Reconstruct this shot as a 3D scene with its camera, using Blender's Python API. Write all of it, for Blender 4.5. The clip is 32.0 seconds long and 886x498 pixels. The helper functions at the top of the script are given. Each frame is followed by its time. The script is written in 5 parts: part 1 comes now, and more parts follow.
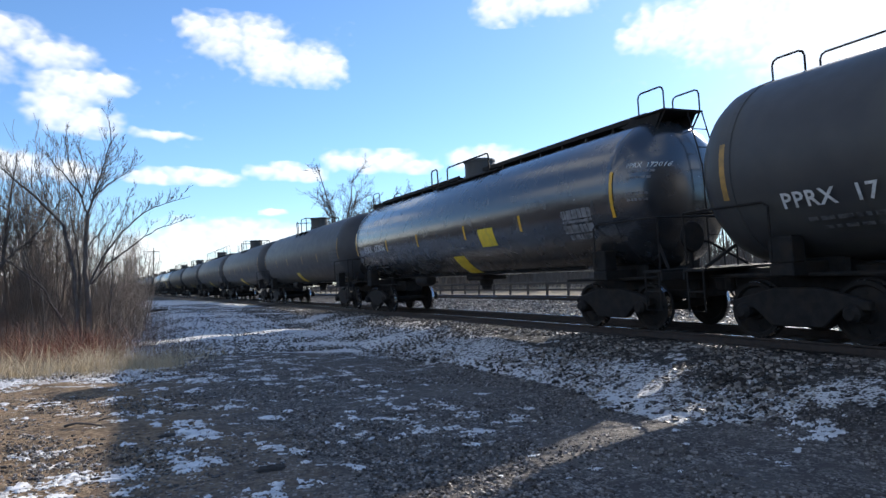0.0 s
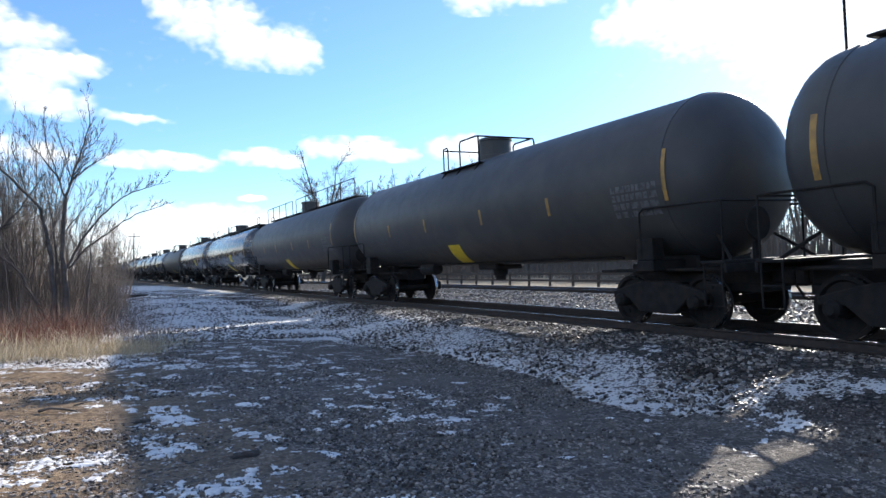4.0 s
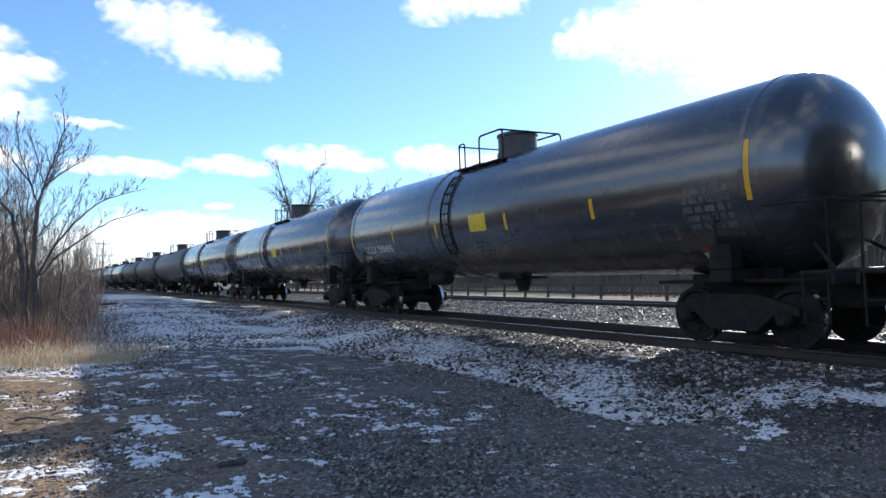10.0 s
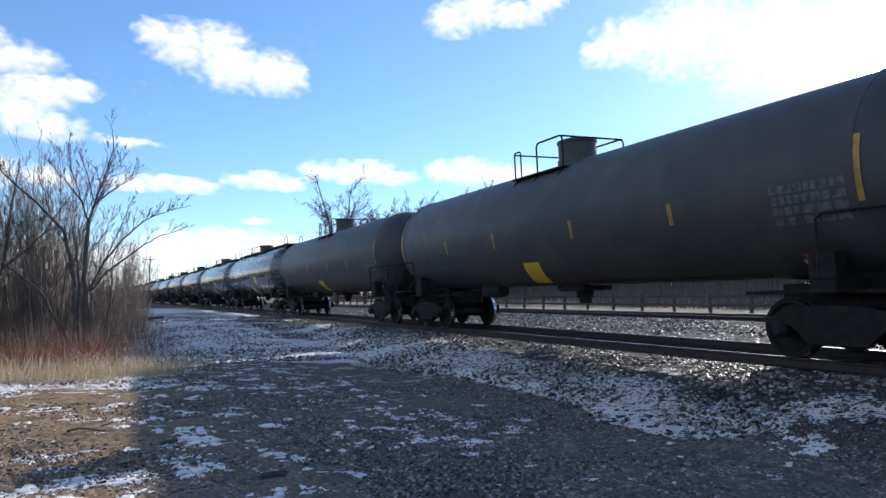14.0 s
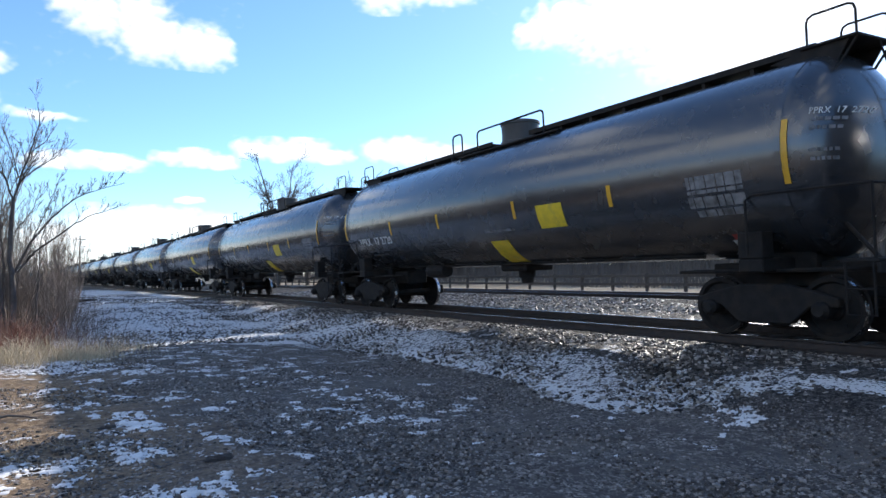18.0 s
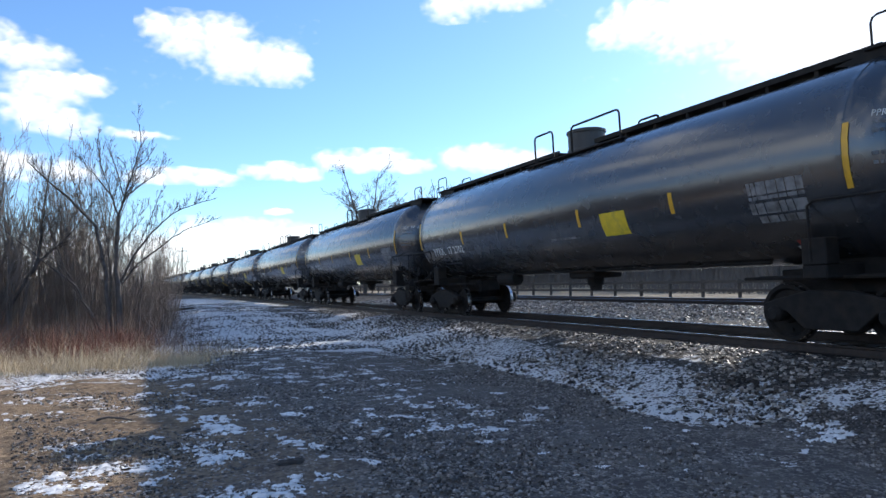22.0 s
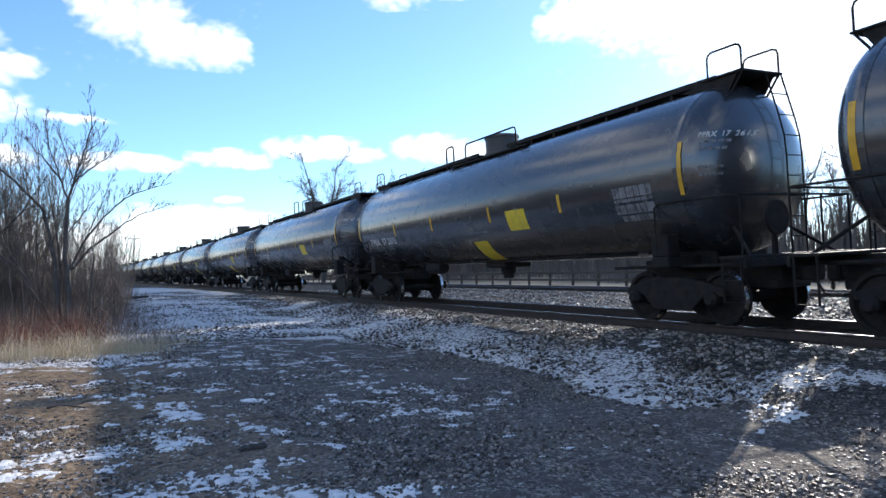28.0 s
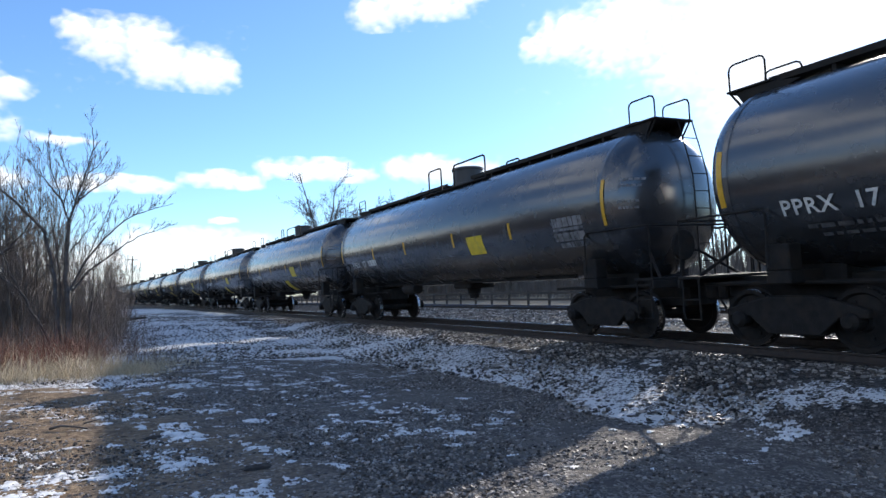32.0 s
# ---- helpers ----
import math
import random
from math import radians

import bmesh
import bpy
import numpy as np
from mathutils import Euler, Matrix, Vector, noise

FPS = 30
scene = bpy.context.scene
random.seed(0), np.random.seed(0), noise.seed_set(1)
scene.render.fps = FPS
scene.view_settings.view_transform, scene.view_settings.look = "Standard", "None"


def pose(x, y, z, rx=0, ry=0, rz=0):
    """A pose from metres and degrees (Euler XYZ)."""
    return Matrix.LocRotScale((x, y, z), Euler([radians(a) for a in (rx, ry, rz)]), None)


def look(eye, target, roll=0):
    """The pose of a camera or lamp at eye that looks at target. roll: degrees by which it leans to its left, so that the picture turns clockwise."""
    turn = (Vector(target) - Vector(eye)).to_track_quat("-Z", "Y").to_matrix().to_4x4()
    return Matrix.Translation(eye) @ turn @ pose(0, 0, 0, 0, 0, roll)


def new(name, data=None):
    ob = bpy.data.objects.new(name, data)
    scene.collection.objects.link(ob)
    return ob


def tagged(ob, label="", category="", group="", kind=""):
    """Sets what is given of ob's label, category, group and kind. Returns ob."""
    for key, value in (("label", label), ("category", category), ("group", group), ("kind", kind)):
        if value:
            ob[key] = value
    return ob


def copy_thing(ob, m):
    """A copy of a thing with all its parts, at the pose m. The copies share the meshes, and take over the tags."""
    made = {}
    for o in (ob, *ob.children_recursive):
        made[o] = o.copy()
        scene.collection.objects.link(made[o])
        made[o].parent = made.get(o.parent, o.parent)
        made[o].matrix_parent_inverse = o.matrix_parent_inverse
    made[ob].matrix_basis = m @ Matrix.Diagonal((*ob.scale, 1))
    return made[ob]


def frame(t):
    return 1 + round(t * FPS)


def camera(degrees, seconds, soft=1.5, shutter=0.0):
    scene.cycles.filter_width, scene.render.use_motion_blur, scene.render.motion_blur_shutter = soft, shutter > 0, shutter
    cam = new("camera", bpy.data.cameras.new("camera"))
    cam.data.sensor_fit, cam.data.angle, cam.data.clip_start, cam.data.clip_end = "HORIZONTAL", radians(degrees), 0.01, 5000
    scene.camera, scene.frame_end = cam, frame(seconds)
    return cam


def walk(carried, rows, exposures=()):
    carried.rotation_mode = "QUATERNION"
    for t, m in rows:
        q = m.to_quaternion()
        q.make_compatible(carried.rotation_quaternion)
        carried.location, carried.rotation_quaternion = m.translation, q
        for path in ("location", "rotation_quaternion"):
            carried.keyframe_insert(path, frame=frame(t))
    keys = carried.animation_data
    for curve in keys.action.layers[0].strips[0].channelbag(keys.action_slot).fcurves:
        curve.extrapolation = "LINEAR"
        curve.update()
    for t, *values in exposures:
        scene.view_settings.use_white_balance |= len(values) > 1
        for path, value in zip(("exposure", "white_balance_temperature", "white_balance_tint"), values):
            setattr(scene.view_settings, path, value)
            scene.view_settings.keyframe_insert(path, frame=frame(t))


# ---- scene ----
cam = camera(66.7, 32.0, 1.5)
PATH = [
    (0, 0.051, 0.141, 1.599, -25.57, 3.22, 0.85),
    (0.5, 0.051, 0.140, 1.598, -28.66, 3.26, 1.10),
    (1, 0.035, 0.142, 1.599, -30.19, 3.23, 1.34),
    (1.5, 0.049, 0.139, 1.600, -30.56, 3.13, 1.60),
    (2, 0.054, 0.134, 1.604, -29.46, 2.94, 1.16),
    (2.5, 0.031, 0.115, 1.599, -28.03, 2.87, 0.65),
    (4.5, 0.110, 0.080, 1.606, -27.00, 2.13, 0.01),
    (5, 0.122, 0.082, 1.603, -29.01, 2.11, 0.58),
    (5.5, 0.127, 0.111, 1.604, -30.92, 2.04, 1.10),
    (6, 0.085, 0.109, 1.610, -26.55, 2.20, 0.77),
    (6.5, 0.082, 0.102, 1.608, -24.45, 2.38, 0.81),
    (7, 0.092, 0.096, 1.606, -23.51, 2.82, 0.65),
    (7.5, 0.105, 0.086, 1.604, -23.13, 3.11, 0.50),
    (8, 0.102, 0.083, 1.608, -24.21, 3.37, 0.69),
    (8.5, 0.106, 0.088, 1.611, -24.88, 3.53, 0.18),
    (9, 0.043, 0.073, 1.605, -26.43, 3.42, -0.28),
    (9.5, -0.056, 0.081, 1.590, -27.82, 3.36, -0.57),
    (10, -0.062, 0.077, 1.593, -29.21, 3.19, -0.34),
    (10.5, -0.041, 0.058, 1.593, -33.45, 2.95, 0.64),
    (11, -0.062, 0.074, 1.590, -34.95, 2.97, 1.00),
    (11.5, -0.087, 0.079, 1.584, -34.26, 3.17, 0.97),
    (12, -0.107, 0.079, 1.591, -30.01, 3.38, 0.42),
    (12.5, -0.099, 0.060, 1.591, -26.46, 3.52, 0.04),
    (13, -0.099, 0.046, 1.590, -25.69, 3.66, -0.12),
    (13.5, -0.082, 0.040, 1.593, -25.45, 3.86, -0.31),
    (14, -0.068, 0.022, 1.599, -25.93, 4.25, -0.03),
    (14.5, -0.070, 0.028, 1.599, -26.74, 4.58, 0.18),
    (15, -0.069, 0.018, 1.592, -28.27, 4.70, 0.41),
    (15.5, -0.088, 0.008, 1.573, -33.16, 4.02, 0.76),
    (17.5, -0.112, 0.068, 1.584, -31.15, 2.82, 0.38),
    (18, -0.104, 0.059, 1.596, -30.76, 2.57, 0.21),
    (18.5, -0.088, 0.047, 1.593, -31.00, 2.62, -0.01),
    (19, -0.079, 0.021, 1.595, -31.75, 2.81, -0.02),
    (19.5, -0.038, -0.007, 1.603, -32.28, 3.03, 0.28),
    (20, 0.057, -0.042, 1.620, -31.68, 3.07, 0.31),
    (20.5, 0.072, -0.058, 1.626, -27.44, 3.08, 0.34),
    (21, 0.062, -0.081, 1.626, -22.60, 2.98, 0.39),
    (21.5, 0.054, -0.097, 1.622, -22.73, 3.07, 0.48),
    (22, 0.058, -0.103, 1.621, -23.49, 3.22, 0.61),
    (22.5, 0.083, -0.108, 1.617, -24.97, 3.42, 0.91),
    (23, 0.098, -0.094, 1.615, -27.22, 3.56, 1.23),
    (23.5, 0.113, -0.111, 1.622, -29.17, 3.35, 1.20),
    (24, 0.102, -0.109, 1.619, -30.05, 3.39, 2.03),
    (24.5, 0.092, -0.097, 1.605, -30.60, 3.57, 1.86),
    (25, 0.105, -0.095, 1.625, -30.07, 3.35, 1.82),
    (25.5, 0.097, -0.100, 1.626, -29.00, 3.20, 1.49),
    (27.5, 0.097, -0.030, 1.543, -29.76, 2.31, 0.47),
    (28, 0.013, -0.018, 1.554, -27.00, 2.35, 0.40),
    (28.5, -0.071, 0.005, 1.524, -27.21, 2.22, -0.27),
    (29, -0.108, -0.007, 1.534, -27.07, 2.15, -0.54),
    (29.5, -0.094, -0.023, 1.535, -27.54, 2.31, -0.73),
    (30, -0.086, -0.028, 1.530, -27.70, 2.40, -0.43),
    (30.5, -0.090, -0.046, 1.538, -27.41, 2.85, -0.47),
    (31, -0.085, -0.053, 1.538, -26.18, 3.29, -0.42),
    (31.5, -0.086, -0.058, 1.540, -25.65, 3.80, 0.09),
    (32, -0.055, -0.047, 1.543, -27.13, 4.07, 0.59),
]
EXPOSURES = [(0.0, 0.68), (1.0, 0.83), (2.0, 0.87), (5.0, 0.96), (7.0, 0.88), (9.0, 0.80), (11.0, 0.98), (13.0, 0.81), (15.0, 0.64), (18.0, 0.98), (20.0, 0.96), (21.0, 0.96), (23.0, 0.84), (25.0, 0.91), (28.0, 1.04), (29.0, 1.04), (32.0, 0.88)]
walk(cam, [(t, pose(x, y, z, 90 + pitch, roll, yaw)) for t, x, y, z, yaw, pitch, roll in PATH], EXPOSURES)

# ---- light ----
SUN_AZ, SUN_EL = 60.0, 24.4  # degrees clockwise from +y, degrees above the horizon
world = bpy.data.worlds.new("sky")
scene.world = world
world.use_nodes = True
wn = world.node_tree.nodes
sky = wn.new("ShaderNodeTexSky")
sky.sky_type, sky.sun_disc = "NISHITA", False
sky.sun_elevation, sky.sun_rotation = radians(SUN_EL), radians(SUN_AZ)
sky.air_density, sky.dust_density, sky.ozone_density = 1.0, 0.18, 6.5
wn["Background"].inputs["Strength"].default_value = 0.126
world.node_tree.links.new(sky.outputs[0], wn["Background"].inputs["Color"])
sun_data = bpy.data.lights.new("sun", "SUN")
sun_data.energy, sun_data.angle, sun_data.color = 4.2, radians(0.6), (1.0, 0.94, 0.86)
sun = new("sun", sun_data)
sun_way = Vector((math.sin(radians(SUN_AZ)) * math.cos(radians(SUN_EL)), math.cos(radians(SUN_AZ)) * math.cos(radians(SUN_EL)), math.sin(radians(SUN_EL))))
sun.matrix_world = look(sun_way * 60, (0, 0, 0))


# ---- materials ----
def shader(name, color, rough=0.8, metal=0.0, color2=None, scale=4.0, bump=0.0, bump_scale=40.0, dirt=None, dirt_scale=0.8, dirt_at=(0.5, 0.7), coords="Object", per_object=0.0, spec=0.5, coat=0.0):
    """A painted or natural surface: two colours mixed by noise, a second layer of dirt in large spots, and a fine relief."""
    m = bpy.data.materials.new(name)
    m.use_nodes = True
    nt = m.node_tree
    n, li = nt.nodes, nt.links
    b = n["Principled BSDF"]
    b.inputs["Roughness"].default_value, b.inputs["Metallic"].default_value = rough, metal
    b.inputs["Specular IOR Level"].default_value = min(spec, 1.0)
    if spec > 0.9:
        b.inputs["IOR"].default_value = 1.6
    b.inputs["Coat Weight"].default_value, b.inputs["Coat Roughness"].default_value = coat, 0.1
    co = n.new("ShaderNodeTexCoord").outputs[coords] if coords != "World" else n.new("ShaderNodeNewGeometry").outputs["Position"]

    def tex(s, detail=5.0):
        t = n.new("ShaderNodeTexNoise")
        t.inputs["Scale"].default_value, t.inputs["Detail"].default_value = s, detail
        li.new(co, t.inputs["Vector"])
        return t.outputs["Fac"]

    def mix(fac, a, c):
        x = n.new("ShaderNodeMix")
        x.data_type = "RGBA"
        for v, i in ((fac, 0), (a, 6), (c, 7)):
            if isinstance(v, (int, float)):
                x.inputs[i].default_value = v
            elif isinstance(v, tuple):
                x.inputs[i].default_value = (*v, 1)
            else:
                li.new(v, x.inputs[i])
        return x.outputs[2]

    def ramp(v, lo, hi):
        r = n.new("ShaderNodeMapRange")
        li.new(v, r.inputs[0])
        r.inputs[1].default_value, r.inputs[2].default_value = lo, hi
        return r.outputs[0]

    col = mix(ramp(tex(scale), 0.35, 0.65), color, color2 or tuple(c * 0.75 for c in color))
    if dirt:
        col = mix(ramp(tex(dirt_scale, 8.0), *dirt_at), col, dirt)
    if per_object:
        info = n.new("ShaderNodeObjectInfo").outputs["Random"]
        hsv = n.new("ShaderNodeHueSaturation")
        li.new(col, hsv.inputs["Color"])
        li.new(ramp(info, -0.5 / per_object + 0.5, 0.5 / per_object + 0.5), hsv.inputs["Value"])
        hsv.inputs["Value"].default_value = 1.0
        rg = n.new("ShaderNodeMapRange")
        li.new(info, rg.inputs[0])
        rg.inputs[3].default_value, rg.inputs[4].default_value = 1 - per_object, 1 + per_object
        li.new(rg.outputs[0], hsv.inputs["Value"])
        col = hsv.outputs[0]
    li.new(col, b.inputs["Base Color"])
    rr = n.new("ShaderNodeMapRange")
    li.new(tex(scale * 2.3), rr.inputs[0])
    rr.inputs[3].default_value, rr.inputs[4].default_value = max(0.02, rough - 0.12), min(1, rough + 0.12)
    li.new(rr.outputs[0], b.inputs["Roughness"])
    if bump:
        bp = n.new("ShaderNodeBump")
        bp.inputs["Strength"].default_value, bp.inputs["Distance"].default_value = bump, 0.02
        li.new(tex(bump_scale), bp.inputs["Height"])
        li.new(bp.outputs[0], b.inputs["Normal"])
    return m


M = {}
M["black"] = shader("black_tank_paint", (0.026, 0.028, 0.033), 0.25, color2=(0.03, 0.032, 0.035), scale=1.2, dirt=(0.05, 0.048, 0.046), dirt_scale=0.6, dirt_at=(0.5, 0.95), bump=0.02, bump_scale=1.5, spec=0.95, coat=0.25)
M["dull"] = shader("weathered_black_paint", (0.046, 0.046, 0.049), 0.5, color2=(0.06, 0.059, 0.058), scale=1.5, dirt=(0.085, 0.082, 0.07), dirt_scale=0.7, dirt_at=(0.5, 0.8), bump=0.08, bump_scale=3.0, spec=0.4)
M["under"] = shader("grimy_steel", (0.015, 0.0142, 0.014), 0.7, color2=(0.024, 0.022, 0.021), scale=6, dirt=(0.03, 0.024, 0.019), dirt_scale=3, bump=0.2, spec=0.15)
M["steel"] = shader("polished_steel", (0.55, 0.55, 0.56), 0.25, 1.0, scale=8, bump=0.05)
M["rail_top"] = shader("worn_rail_head", (0.5, 0.5, 0.52), 0.22, 1.0, scale=5)
M["rust"] = shader("rusty_rail_steel", (0.045, 0.031, 0.025), 0.75, color2=(0.028, 0.021, 0.018), scale=9, bump=0.3)
M["yellow"] = shader("yellow_film", (0.75, 0.55, 0.03), 0.4, color2=(0.62, 0.46, 0.03), scale=7, dirt=(0.3, 0.24, 0.08), dirt_scale=4, dirt_at=(0.55, 0.85))
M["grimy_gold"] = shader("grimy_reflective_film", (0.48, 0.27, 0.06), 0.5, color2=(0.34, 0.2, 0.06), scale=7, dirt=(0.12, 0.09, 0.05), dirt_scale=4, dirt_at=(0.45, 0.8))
M["gold"] = shader("amber_reflective_film", (0.72, 0.4, 0.03), 0.35, color2=(0.6, 0.33, 0.03), scale=7, dirt=(0.3, 0.2, 0.06), dirt_scale=4, dirt_at=(0.55, 0.85))
M["white"] = shader("white_stencil_paint", (0.72, 0.72, 0.7), 0.6, scale=10, dirt=(0.35, 0.34, 0.32), dirt_scale=6, dirt_at=(0.5, 0.8))
M["pale"] = shader("worn_pale_stencil", (0.24, 0.24, 0.25), 0.6, scale=10, dirt=(0.07, 0.07, 0.07), dirt_scale=7, dirt_at=(0.45, 0.7))
M["grey"] = shader("faded_grey_stencil", (0.13, 0.13, 0.135), 0.6, scale=10, dirt=(0.05, 0.05, 0.05), dirt_scale=9, dirt_at=(0.45, 0.65))
M["red"] = shader("faded_red_film", (0.4, 0.06, 0.05), 0.5, color2=(0.3, 0.06, 0.05), scale=8)
M["wood"] = shader("creosoted_tie", (0.03, 0.023, 0.019), 0.85, color2=(0.055, 0.044, 0.037), scale=7, bump=0.5, per_object=0.3)
M["clod"] = shader("dark_earth", (0.03, 0.024, 0.02), 0.95, color2=(0.05, 0.04, 0.033), scale=12, bump=0.6)
M["post"] = shader("weathered_fence_wood", (0.05, 0.042, 0.036), 0.85, color2=(0.085, 0.072, 0.06), scale=6, bump=0.4, per_object=0.2)
M["bark"] = shader("grey_brown_bark", (0.075, 0.064, 0.056), 0.9, color2=(0.13, 0.112, 0.1), scale=6, bump=0.5, bump_scale=25)
M["twig"] = shader("brown_twigs", (0.15, 0.125, 0.108), 0.9, color2=(0.23, 0.195, 0.17), scale=2)
M["far_twig"] = shader("distant_grey_twigs", (0.1, 0.083, 0.07), 0.95, color2=(0.14, 0.12, 0.1), scale=0.5)
M["red_brush"] = shader("russet_brush", (0.22, 0.08, 0.05), 0.9, color2=(0.22, 0.14, 0.092), scale=0.9)
M["dark_twig"] = shader("brown_hedge_twigs", (0.11, 0.094, 0.082), 0.95, color2=(0.17, 0.148, 0.13), scale=0.7)
M["dry_grass"] = shader("dry_straw_grass", (0.66, 0.55, 0.38), 0.9, color2=(0.5, 0.4, 0.26), scale=3)
M["snow"] = shader("wet_snow", (0.84, 0.82, 0.8), 0.6, color2=(0.64, 0.62, 0.6), scale=9, dirt=(0.3, 0.27, 0.24), dirt_scale=7.0, dirt_at=(0.55, 0.8), bump=0.5, bump_scale=25, coords="World")


def stone_material(name, dark, light, power):
    """Crushed stone: every piece has a tone of its own between dark and light."""
    m = shader(name, dark, 0.52, scale=14.0, coords="World", bump=0.3, spec=0.22)
    n, li = m.node_tree.nodes, m.node_tree.links
    tone = n.new("ShaderNodeNewGeometry").outputs["Random Per Island"]
    p = n.new("ShaderNodeMath")
    p.operation = "POWER"
    li.new(tone, p.inputs[0])
    p.inputs[1].default_value = power
    x = n.new("ShaderNodeMix")
    x.data_type = "RGBA"
    li.new(p.outputs[0], x.inputs[0])
    x.inputs[6].default_value, x.inputs[7].default_value = (*dark, 1), (*light, 1)
    li.new(x.outputs[2], n["Principled BSDF"].inputs["Base Color"])
    return m


M["stone"] = stone_material("grey_ballast_stone", (0.034, 0.027, 0.023), (0.46, 0.41, 0.36), 2.6)
# near-black tone: the train's shade on the track bed is put into the colour
M["shaded_bed"] = stone_material("train_shade_ballast_stone", (0.012, 0.011, 0.01), (0.1, 0.09, 0.08), 2.6)
# lit copy of the ballast stone: sun glare between the tracks raised into its tone
M["sunlit_stone"] = stone_material("ballast_stone_in_sun", (0.05, 0.044, 0.04), (0.62, 0.58, 0.53), 1.7)
M["cinder"] = stone_material("dark_cinder_stone", (0.06, 0.05, 0.043), (0.42, 0.37, 0.33), 1.9)


def ground_material():
    """Dark cinder and gravel with thin snow lying in scraps, browner turf to the west, grey ballast beside the rails, straw beyond."""
    m = bpy.data.materials.new("cinder_gravel_with_snow")
    m.use_nodes = True
    nt = m.node_tree
    n, li = nt.nodes, nt.links
    b = n["Principled BSDF"]
    pos = n.new("ShaderNodeNewGeometry").outputs["Position"]
    sep = n.new("ShaderNodeSeparateXYZ")
    li.new(pos, sep.inputs[0])

    def tex(s, detail=6.0, vec=None, rough=0.55):
        t = n.new("ShaderNodeTexNoise")
        t.inputs["Scale"].default_value, t.inputs["Detail"].default_value, t.inputs["Roughness"].default_value = s, detail, rough
        li.new(vec or pos, t.inputs["Vector"])
        return t.outputs["Fac"]

    def mix(fac, a, c):
        x = n.new("ShaderNodeMix")
        x.data_type = "RGBA"
        for v, i in ((fac, 0), (a, 6), (c, 7)):
            if isinstance(v, (int, float)):
                x.inputs[i].default_value = v
            elif isinstance(v, tuple):
                x.inputs[i].default_value = (*v, 1)
            else:
                li.new(v, x.inputs[i])
        return x.outputs[2]

    def ramp(v, lo, hi, a=0.0, c=1.0):
        r = n.new("ShaderNodeMapRange")
        li.new(v, r.inputs[0])
        for i, q in enumerate((lo, hi, a, c)):
            r.inputs[i + 1].default_value = q
        return r.outputs[0]

    def op(kind, a, c):
        x = n.new("ShaderNodeMath")
        x.operation = kind
        for i, v in enumerate((a, c)):
            if isinstance(v, (int, float)):
                x.inputs[i].default_value = v
            else:
                li.new(v, x.inputs[i])
        return x.outputs[0]

    X, Y = sep.outputs[0], sep.outputs[1]
    vor = n.new("ShaderNodeTexVoronoi")
    vor.inputs["Scale"].default_value = 26.0
    li.new(pos, vor.inputs["Vector"])
    speck = n.new("ShaderNodeTexVoronoi")
    speck.inputs["Scale"].default_value = 60.0
    li.new(pos, speck.inputs["Vector"])
    grit = op("MULTIPLY", vor.outputs["Color"], speck.outputs["Color"])
    cinder = mix(ramp(grit, 0.12, 0.8), (0.075, 0.066, 0.06), (0.56, 0.5, 0.44))
    cinder = mix(ramp(tex(3.1, 8.0, None, 0.7), 0.45, 0.62), cinder, (0.105, 0.09, 0.08))
    cinder = mix(ramp(tex(0.8), 0.45, 0.7), cinder, (0.165, 0.145, 0.126))
    turf = mix(ramp(tex(14.0), 0.35, 0.65), (0.125, 0.08, 0.05), (0.37, 0.265, 0.165))
    turf = mix(ramp(tex(2.3, 8.0, None, 0.7), 0.5, 0.66), turf, (0.09, 0.066, 0.046))
    edge = op("ADD", X, op("MULTIPLY", op("SUBTRACT", tex(0.5), 0.5), 4.0))
    base = mix(ramp(edge, -0.2, 1.9), turf, cinder)
    base = mix(ramp(Y, 24.0, 38.0), base, mix(ramp(tex(3.0), 0.4, 0.6), (0.07, 0.062, 0.055), (0.11, 0.1, 0.09)))
    bal = mix(ramp(grit, 0.05, 0.8), (0.022, 0.019, 0.017), (0.19, 0.175, 0.16))
    base = mix(ramp(edge, 6.0, 7.2), base, bal)
    # shade under the train, darkened into the ground colour between the rails
    shaded_bed = mix(ramp(tex(5.0), 0.4, 0.6), (0.012, 0.011, 0.01), (0.03, 0.027, 0.024))
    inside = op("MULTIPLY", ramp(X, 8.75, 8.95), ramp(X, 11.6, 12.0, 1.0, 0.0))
    base = mix(inside, base, shaded_bed)
    straw = mix(ramp(tex(0.25), 0.4, 0.6), (0.36, 0.3, 0.21), (0.24, 0.19, 0.13))
    base = mix(ramp(edge, 22.0, 24.0), base, straw)
    base = mix(ramp(Y, 120.0, 260.0), base, straw)
    # snow: how much lies where comes with the mesh, its ragged shape from noise
    lies = n.new("ShaderNodeAttribute")
    lies.attribute_name = "snow"
    squash = n.new("ShaderNodeMapping")
    squash.inputs["Rotation"].default_value[2] = radians(30)
    squash.inputs["Scale"].default_value = (1.0, 1.3, 1.0)
    li.new(pos, squash.inputs["Vector"])
    scraps = op("ADD", tex(2.2, 9.0, squash.outputs[0], 0.66), op("MULTIPLY", op("SUBTRACT", tex(0.35, 3.0), 0.5), 0.22))
    scraps = op("ADD", scraps, op("MULTIPLY", op("SUBTRACT", vor.outputs["Distance"], 0.4), 0.16))
    stony = op("ADD", op("MULTIPLY", op("ADD", op("MULTIPLY", tex(9.0, 8.0, None, 0.75), 0.75), op("MULTIPLY", tex(1.6, 8.0, None, 0.75), 0.25)), 0.85), op("MULTIPLY", vor.outputs["Distance"], 0.25))
    ragged = mix(ramp(lies.outputs["Fac"], 0.434, 0.446), scraps, stony)
